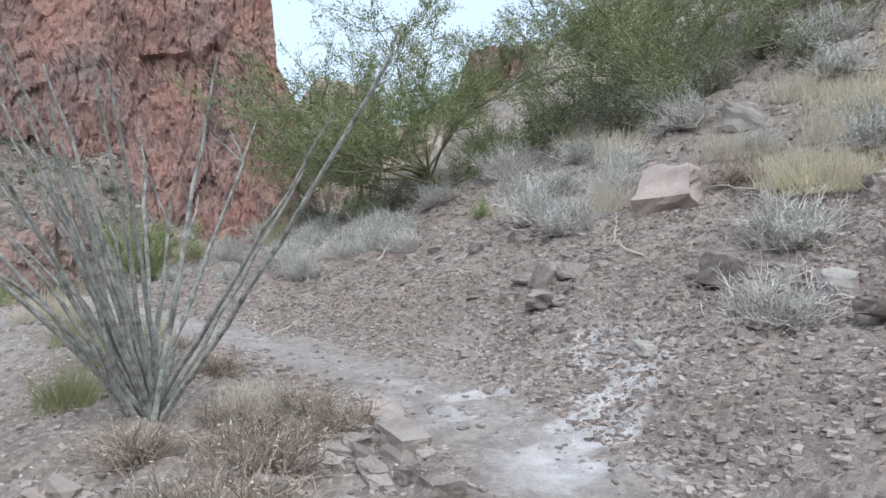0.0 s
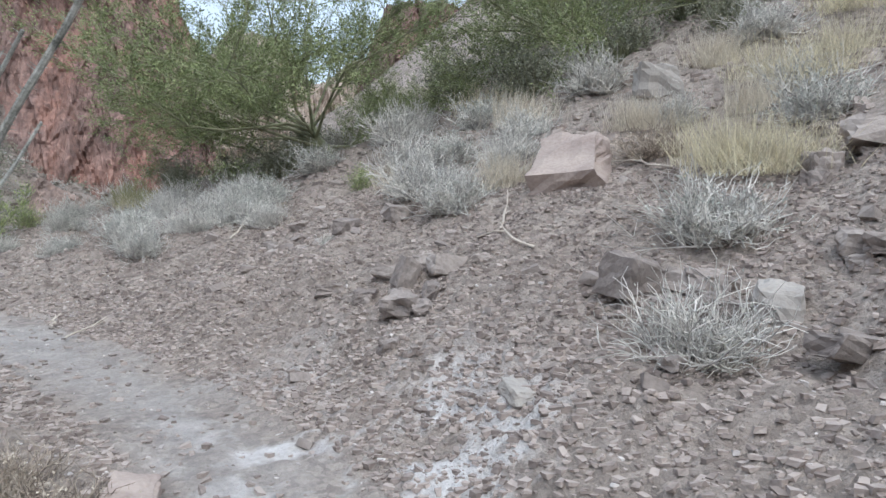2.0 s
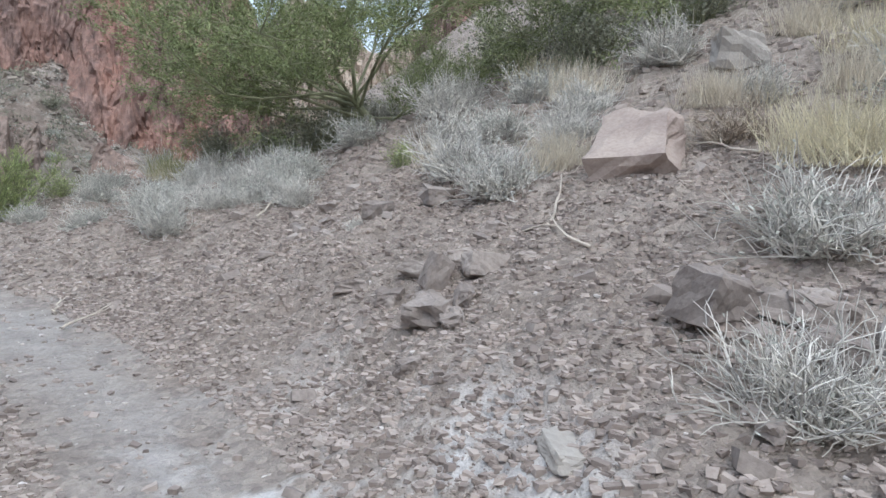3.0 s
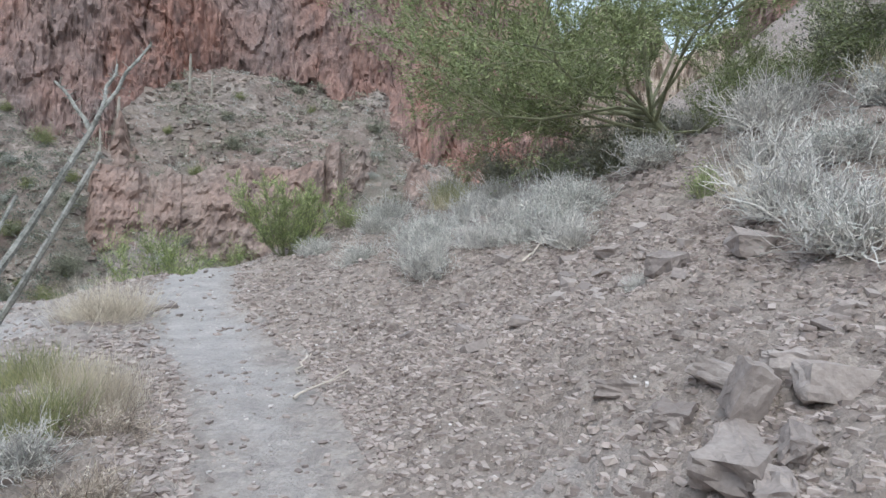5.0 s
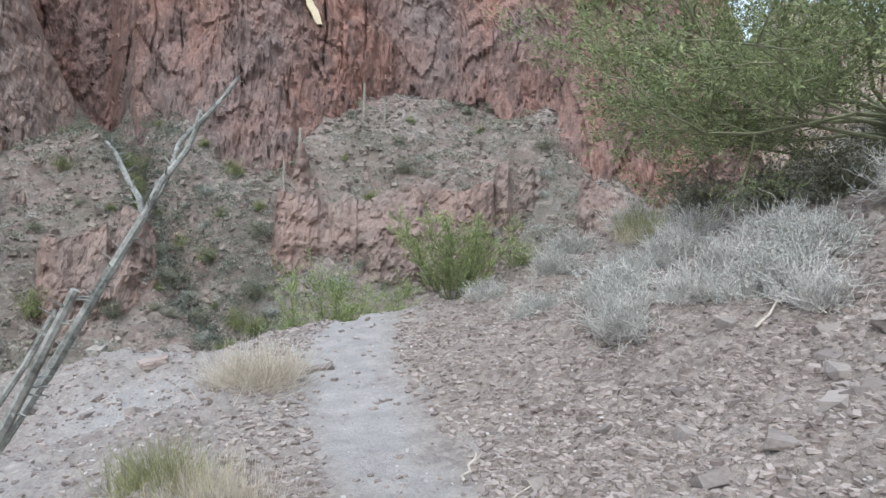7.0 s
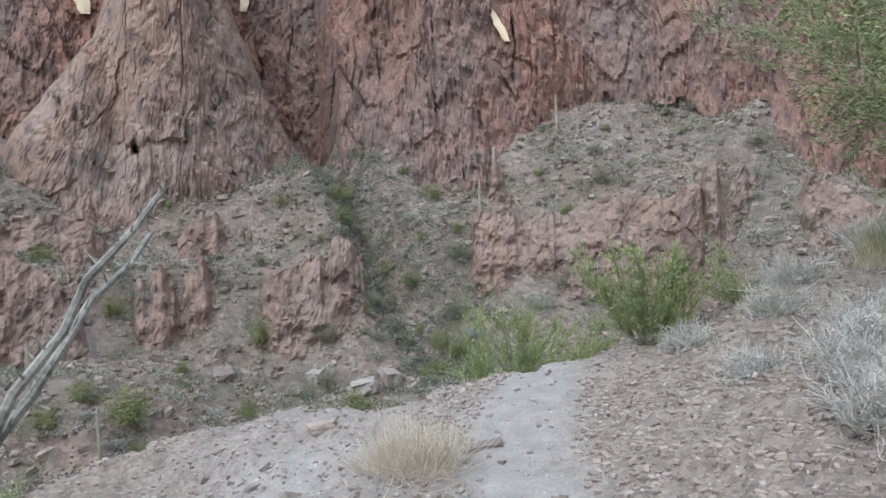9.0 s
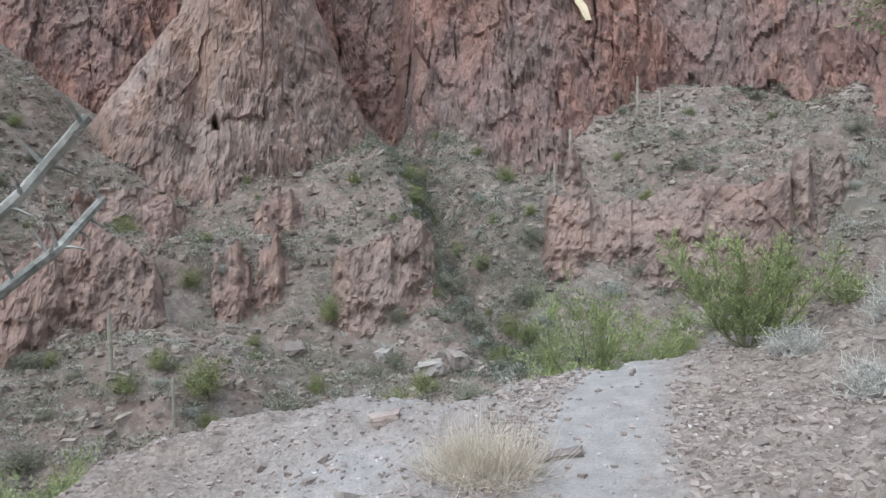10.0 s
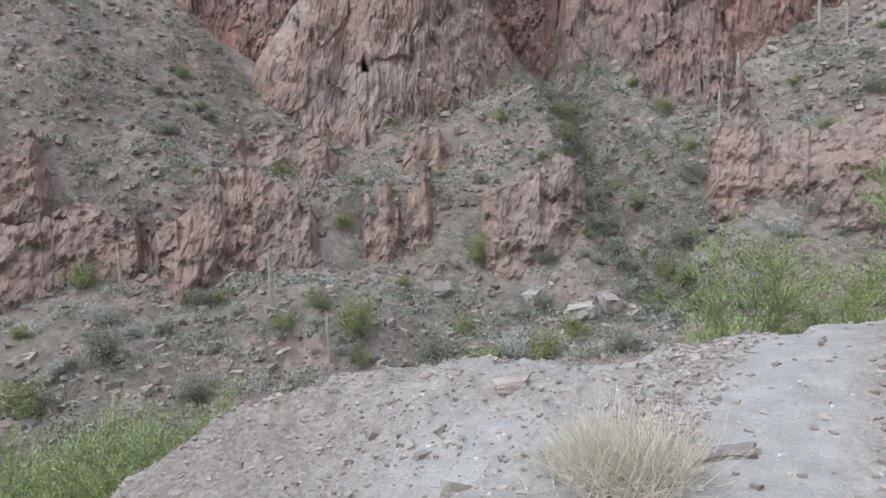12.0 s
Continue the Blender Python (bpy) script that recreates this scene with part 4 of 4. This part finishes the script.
SAGUARO = saguaro("slim pale grey-green saguaro column on the canyon slope", 3.0, 0.11)
for k, (az, rho, size) in enumerate(((-0.7, 50.5, 1.0), (0.5, 49, 0.75), (-5.6, 55, 0.95), (-7.2, 54, 0.7), (33.5, 37, 1.0), (44, 40.5, 0.9), (29.3, 33.5, 0.75))):
    x, y = 3 - rho * math.sin(radians(az)), 4 + rho * math.cos(radians(az))
    ob = SAGUARO if k == 0 else copy_thing(SAGUARO, Matrix.Identity(4))
    ob.matrix_basis = Matrix.Translation((x, y, height(x, y) - 0.1)) @ Matrix.Scale(size, 4)

stump = saguaro("dark weathered cactus stump in the wash", 1.7, 0.13, DEAD_CACTUS)
at_ground(stump, -10.1, 22.3, 0, 1.0, 0.1)

gold_bush = leafy_bush("yellow-flecked bush on the shaded canyon slope", 1.0, 1.5, 900, YELLOW_LEAF, 0.2, 30, "bushes on the canyon slope", name="canyon_bush", clumps=16)
at_ground(gold_bush, 17.6, 44.0, 0, 0.9)


def dry_branch(x, y, long, turn):
    """A dead stick with a fork, lying on the stones."""
    root = tagged(new("dry_branch"), "pale dead branch lying on the stones", "branch", "dead sticks on the slope")
    s = Shape()
    way = Vector((math.cos(radians(turn)), math.sin(radians(turn)), 0))
    stem = []
    for k in range(7):
        p = Vector((x, y, 0)) + way * (long * k / 6) + Vector((RNG.uniform(-1, 1), RNG.uniform(-1, 1), 0)) * 0.02
        p.z = height(p.x, p.y) + 0.03 + 0.01 * k
        stem.append(p)
    s.tube(stem, 0.011, 0.004, 6)
    s.make("stick", PALE_TWIG, root)
    fork = Shape()
    fork.tube(bent(stem[3], way + Vector((way.y * 0.7, -way.x * 0.7, 0.45)), long * 0.4, 3, 0.15), 0.006, 0.0025, 5)
    fork.make("fork", PALE_TWIG, root)


for x, y, long, turn in ((3.95, 6.2, 0.45, 20), (4.1, 6.7, 0.3, 60), (5.75, 3.5, 0.7, 30), (5.5, 3.1, 0.5, 80), (6.0, 7.0, 0.6, 30), (2.7, 3.6, 0.5, 130), (2.3, 3.3, 0.6, 200), (6.9, 2.7, 0.6, 70), (1.9, 3.4, 0.7, 40)):
    dry_branch(x, y, long, turn)

# ---- rocks ----


def stone_mesh(seed, points=13, flat=0.7, name="rock"):
    """An angular broken stone about one metre long, as verts and faces."""
    rng = random.Random(seed)
    bm = bmesh.new()
    if points > 10:
        for corner in ((i, j, k) for i in (-1, 1) for j in (-1, 1) for k in (-1, 1)):
            bm.verts.new((corner[0] * rng.uniform(0.28, 0.46), corner[1] * rng.uniform(0.2, 0.36), corner[2] * rng.uniform(0.22, 0.34) * flat))
    for _ in range(points - 8 if points > 10 else points):
        v = Vector((rng.gauss(0, 1), rng.gauss(0, 1), rng.gauss(0, 1))).normalized() * rng.uniform(0.8, 1.0)
        bm.verts.new((v.x * 0.5, v.y * 0.38, v.z * 0.38 * flat))
    out = bmesh.ops.convex_hull(bm, input=bm.verts)
    bmesh.ops.delete(bm, geom=[g for g in out["geom_interior"] if isinstance(g, bmesh.types.BMVert)], context="VERTS")
    bmesh.ops.triangulate(bm, faces=bm.faces)
    bm.verts.index_update()
    verts, faces = np.array([v.co[:] for v in bm.verts]), [[v.index for v in f.verts] for f in bm.faces]
    bm.free()
    return verts, faces


def boulder(label, x, y, size, seed, mat, turn=0.0, tilt=0.0, sink=0.25, stretch=(1, 1, 1), rough=0.07, lean=-8):
    """A larger rock with chipped, uneven faces."""
    verts, faces = stone_mesh(seed, 22, 0.8)
    bm = bmesh.new()
    vs = [bm.verts.new(v) for v in verts]
    for f in faces:
        bm.faces.new([vs[i] for i in f])
    bmesh.ops.subdivide_edges(bm, edges=bm.edges, cuts=4, use_grid_fill=True)
    bm.normal_update()
    for v in bm.verts:
        p = v.co * 4 + Vector((seed, 0, 0))
        v.co += v.normal * (noise.noise(p) * rough + noise.noise(p * 3) * rough * 0.5)
    me = bpy.data.meshes.new("rock")
    bm.to_mesh(me)
    bm.free()
    me.materials.append(mat)
    ob = tagged(new("rock", me), label, "rock", "rocks on the slope")
    ob.matrix_basis = Matrix.Translation((x, y, height(x, y) + size * 0.38 * stretch[2] * (0.8 - 2 * sink))) @ Euler((radians(tilt), radians(lean), radians(turn))).to_matrix().to_4x4() @ Matrix.Diagonal((size * stretch[0], size * stretch[1], size * stretch[2], 1))
    return ob


boulder("large split pink boulder among dry shrubs", 6.75, 3.5, 0.92, 14, RED_ROCK, 25, -14, 0.2, (1, 1.1, 0.8), 0.09, lean=-30)
boulder("pink slab leaning on a large boulder", 7.05, 3.75, 0.7, 9, RED_ROCK, 20, -12, 0.2, (1.1, 0.9, 0.8))
boulder("pale tan boulder beside yellow grass", 8.95, 3.65, 0.75, 12, TAN_ROCK, 30, 0, 0.2, (1.1, 1, 0.95))
boulder("squat brown block on loose stones", 4.84, 2.12, 0.36, 3, ROCK, 70, 5, 0.12, (1, 1, 1.25))
boulder("flat brown rock beside a squat block", 5.0, 1.84, 0.3, 21, ROCK, 100, 12, 0.15, (1.3, 0.9, 0.8))
boulder("weathered rock half hidden by a dead shrub", 4.95, 1.45, 0.34, 23, TAN_ROCK, 10, 5, 0.2)
boulder("broken rock at the foot of a shrub", 4.5, 1.05, 0.3, 26, ROCK, 140, 0, 0.2, (1.3, 1, 0.7))
boulder("brown rock on the upper slope", 6.45, 1.55, 0.36, 28, ROCK, 20, 5, 0.2, (1, 1, 0.9))
boulder("dark brown rock on the upper slope", 6.6, 1.25, 0.45, 30, ROCK, 120, 5, 0.25, (1.2, 1, 0.8))
boulder("upright block in a heap of broken stones", 5.03, 3.78, 0.27, 33, ROCK, 60, 20, 0.1, (0.8, 0.8, 1.5))
boulder("broad flat rock under a stone heap", 4.85, 3.62, 0.42, 35, ROCK, 30, 0, 0.3, (1.2, 0.9, 0.6), 0.12)
boulder("tilted slab in a heap of broken stones", 5.2, 4.0, 0.34, 37, ROCK, 110, 15, 0.15, (1.2, 0.8, 0.6))
boulder("squarish stone in a heap of broken stones", 5.25, 3.6, 0.3, 39, ROCK, 150, 15, 0.2)
boulder("brown rock below a dry shrub", 6.55, 5.2, 0.36, 41, ROCK, 60, 0, 0.25, (1.1, 1, 0.8))
boulder("squarish rock on the stony slope", 5.98, 5.3, 0.3, 43, ROCK, 20, 0, 0.2)
boulder("flat reddish rock on the pale spur", 1.85, 10.74, 0.32, 45, RED_ROCK, 20, 0, 0.3, (1.1, 1, 0.6))
boulder("flat stone on the trail's edge", 4.04, 2.27, 0.24, 47, TAN_ROCK, 50, 0, 0.25, (1.4, 0.8, 0.6))
boulder("broken rock beside the trail", 2.85, 3.25, 0.32, 49, RED_ROCK, 50, 0, 0.25, (1.1, 1, 0.8))
boulder("angular rock beside the trail", 2.6, 2.85, 0.34, 51, ROCK, 80, 0, 0.25)
boulder("angular rock at a dry shrub's foot", 2.35, 3.1, 0.28, 52, ROCK, 130, 0, 0.25)
boulder("flat ledge stone below a dry grass tuft", 3.43, 9.3, 0.26, 53, ROCK, 10, 0, 0.35, (1.4, 0.9, 0.5))
boulder("small pale stone on the trail's edge", 3.29, 9.05, 0.1, 55, TAN_ROCK, 10, 0, 0.1)
boulder("pale boulder in the wash", -3.8, 42.0, 1.5, 57, TAN_ROCK, 20, 0, 0.2, (1.2, 1, 1), 0.14)
boulder("pale boulder in the dry wash", -6.6, 43.0, 1.2, 59, TAN_ROCK, 80, 0, 0.25)
boulder("grey boulder in the dry wash", -2.4, 42.5, 1.6, 61, ROCK, 120, 0, 0.25)
boulder("dark boulder in the wash", -11.3, 42.0, 1.8, 63, ROCK, 120, 0, 0.25, (1.3, 1, 0.7))

LEDGE_RNG = random.Random(23)
for k in range(9):
    lx, ly = LEDGE_RNG.uniform(-1.6, 2.3), LEDGE_RNG.uniform(8.9, 10.4)
    boulder("flat brown ledge stone bedded in the pale spur", lx, ly, LEDGE_RNG.uniform(0.06, 0.16), 800 + k, ROCK, LEDGE_RNG.uniform(0, 180), LEDGE_RNG.uniform(-10, 10), 0.36,
            (LEDGE_RNG.uniform(1.0, 1.7), 0.8, LEDGE_RNG.uniform(0.4, 0.7)))

HEAP_RNG = random.Random(17)
for k in range(60):
    cx, cy, wide, big = HEAP_RNG.choice(((5.15, 3.8, 0.3, 0.26), (5.3, 3.55, 0.35, 0.22), (5.05, 1.9, 0.25, 0.22), (4.75, 1.3, 0.35, 0.26), (5.0, 0.9, 0.4, 0.3), (2.35, 2.75, 0.3, 0.26), (2.1, 3.1, 0.35, 0.22), (2.6, 2.95, 0.25, 0.26), (6.6, 1.4, 0.4, 0.28), (6.1, 5.6, 0.4, 0.2), (2.65, 3.0, 0.3, 0.24)))
    hx, hy = HEAP_RNG.gauss(cx, wide), HEAP_RNG.gauss(cy, wide)
    if abs(float(trail_offset(hx, hy))) < 0.55:
        hx += 0.9 if cx > 3.5 else -0.9
    boulder("angular brown block in a heap of broken stones", hx, hy, HEAP_RNG.uniform(0.45, 1.0) * big, 600 + k, ROCK, HEAP_RNG.uniform(0, 360), HEAP_RNG.uniform(-20, 20), 0.2,
            (HEAP_RNG.uniform(0.9, 1.4), HEAP_RNG.uniform(0.8, 1.1), HEAP_RNG.uniform(0.6, 1.2)), 0.13)

STONES = []
for k in range(10):
    verts, faces = stone_mesh(300 + k, 12, 0.65)
    me = bpy.data.meshes.new("rock")
    me.from_pydata(verts.tolist(), [], faces)
    me.materials.append(ROCK)
    STONES.append(me)
ROCK_RNG = random.Random(5)
for k in range(200):
    heap = ROCK_RNG.random()
    if heap < 0.3:
        cx, cy, wide = ROCK_RNG.choice(((5.1, 3.8, 0.38), (5.35, 2.2, 0.5), (4.6, 1.2, 0.5), (6.1, 5.4, 0.5), (5.95, 6.1, 0.45), (2.6, 3.1, 0.35), (6.4, 1.5, 0.5), (5.7, 8.2, 0.5)))
        x, y, size = ROCK_RNG.gauss(cx, wide), ROCK_RNG.gauss(cy, wide), ROCK_RNG.uniform(0.07, 0.2)
    else:
        x, y = ROCK_RNG.uniform(0.5, 9.0), ROCK_RNG.uniform(0.2, 12.5)
        size = 0.05 + 0.16 * ROCK_RNG.random() ** 2.2
        if -0.45 < float(trail_offset(x, y)) < 0.45:
            size *= 0.4
    ob = tagged(new("rock", ROCK_RNG.choice(STONES)), "angular broken brown stone on the stony slope", "rock", "loose stones on the slope")
    ob.matrix_basis = Matrix.Translation((x, y, height(x, y) + size * 0.09)) @ Euler((ROCK_RNG.uniform(-0.5, 0.5), ROCK_RNG.uniform(-0.5, 0.5), ROCK_RNG.uniform(0, 6.3))).to_matrix().to_4x4() @ Matrix.Diagonal((size, size, size * ROCK_RNG.uniform(0.6, 1.1), 1))


def chip(seed):
    """A broken chip about one metre long: an uneven, slanting slab of six faces."""
    rng = random.Random(seed)
    wide, thick = rng.uniform(0.28, 0.42), rng.uniform(0.12, 0.26)
    verts = np.array([(sx * 0.5 * rng.uniform(0.55, 1.1), sy * wide * rng.uniform(0.5, 1.1), sz * thick * rng.uniform(0.6, 1.2)) for sz in (-1, 1) for sx, sy in ((-1, -1), (1, -1), (1, 1), (-1, 1))])
    return verts, [(3, 2, 1, 0), (4, 5, 6, 7), (0, 1, 5, 4), (1, 2, 6, 5), (2, 3, 7, 6), (3, 0, 4, 7)]


def gravel(name, label, x, y, sizes, mat, seed, lift=0.02):
    """Countless small stones, joined."""
    rng = np.random.default_rng(seed)
    kinds = [chip(500 + seed + k) for k in range(14)]
    z = ground_height(x, y)
    verts, faces, start = [], [], 0
    which = rng.integers(0, len(kinds), len(x))
    for k, (kv, kf) in enumerate(kinds):
        idx = np.where(which == k)[0]
        a, b = rng.uniform(0, 6.283, len(idx)), rng.normal(0, 0.22, len(idx))
        v = kv[None] * sizes[idx][:, None, None]
        v = np.stack([v[..., 0] * np.cos(b)[:, None] - v[..., 2] * np.sin(b)[:, None], v[..., 1], v[..., 0] * np.sin(b)[:, None] + v[..., 2] * np.cos(b)[:, None]], -1)
        v = np.stack([v[..., 0] * np.cos(a)[:, None] - v[..., 1] * np.sin(a)[:, None], v[..., 0] * np.sin(a)[:, None] + v[..., 1] * np.cos(a)[:, None], v[..., 2]], -1)
        v += np.stack([x[idx], y[idx], z[idx] + sizes[idx] * lift], -1)[:, None]
        f = np.array(kf)[None] + (np.arange(len(idx)) * len(kv))[:, None, None] + start
        verts.append(v.reshape(-1, 3))
        faces.append(f.reshape(-1, 4))
        start += len(idx) * len(kv)
    return tagged(mesh_object(name, np.vstack(verts), np.vstack(faces), mat), label, "gravel", kind="stuff")


def spread(count, seed, x0, x1, y0, y1, trail_share=0.13):
    rng = np.random.default_rng(seed)
    x, y = rng.uniform(x0, x1, count), rng.uniform(y0, y1, count)
    u = np.abs(trail_offset(x, y))
    patch = 0.5 + 0.5 * fbm(x * 0.9, y * 0.9, 3, 55)
    keep = rng.random(count) < np.where(u < 0.4, trail_share, 0.35 + 0.65 * np.clip(patch, 0, 1))
    return x[keep], y[keep], rng


for name, label, count, seed, box, low, high, mat in (
        ("gravel", "loose angular tan-brown gravel on the slope", 78000, 1, (2.9, 7.2, 0.3, 7.0), 0.008, 0.062, GRAVEL),
        ("gravel", "loose angular gravel on the far part of the slope", 26000, 2, (2.8, 8.5, 7.0, 12.8), 0.012, 0.075, GRAVEL),
        ("gravel", "loose gravel below the trail", 16000, 3, (-1.5, 3.4, 0.5, 12.2), 0.013, 0.07, GRAVEL),
        ("gravel", "scattered pale chips along the trail", 3500, 4, (0.8, 5.2, 0.8, 12.2), 0.010, 0.04, PALE_GRAVEL),
        ("gravel", "stones on the upper slope", 11000, 6, (7.2, 16.0, -1.0, 12.0), 0.04, 0.16, GRAVEL)):
    x, y, rng = spread(count, seed, *box, 0.3 if mat is PALE_GRAVEL else 0.05)
    gravel(name, label, x, y, low + (high - low) * rng.random(len(x)) ** 2.8, mat, seed)

# rubble on the far slope
rng = np.random.default_rng(9)
rho, az = np.where(rng.random(22000) < 0.5, rng.uniform(44, 60, 22000), rng.uniform(20, 46, 22000)), np.radians(rng.uniform(-32, 60, 22000))
gravel("rubble", "broken rocks strewn over the canyon slope", 3 - rho * np.sin(az), 4 + rho * np.cos(az), 0.12 + 0.6 * rng.random(22000) ** 4, RUBBLE, 9)
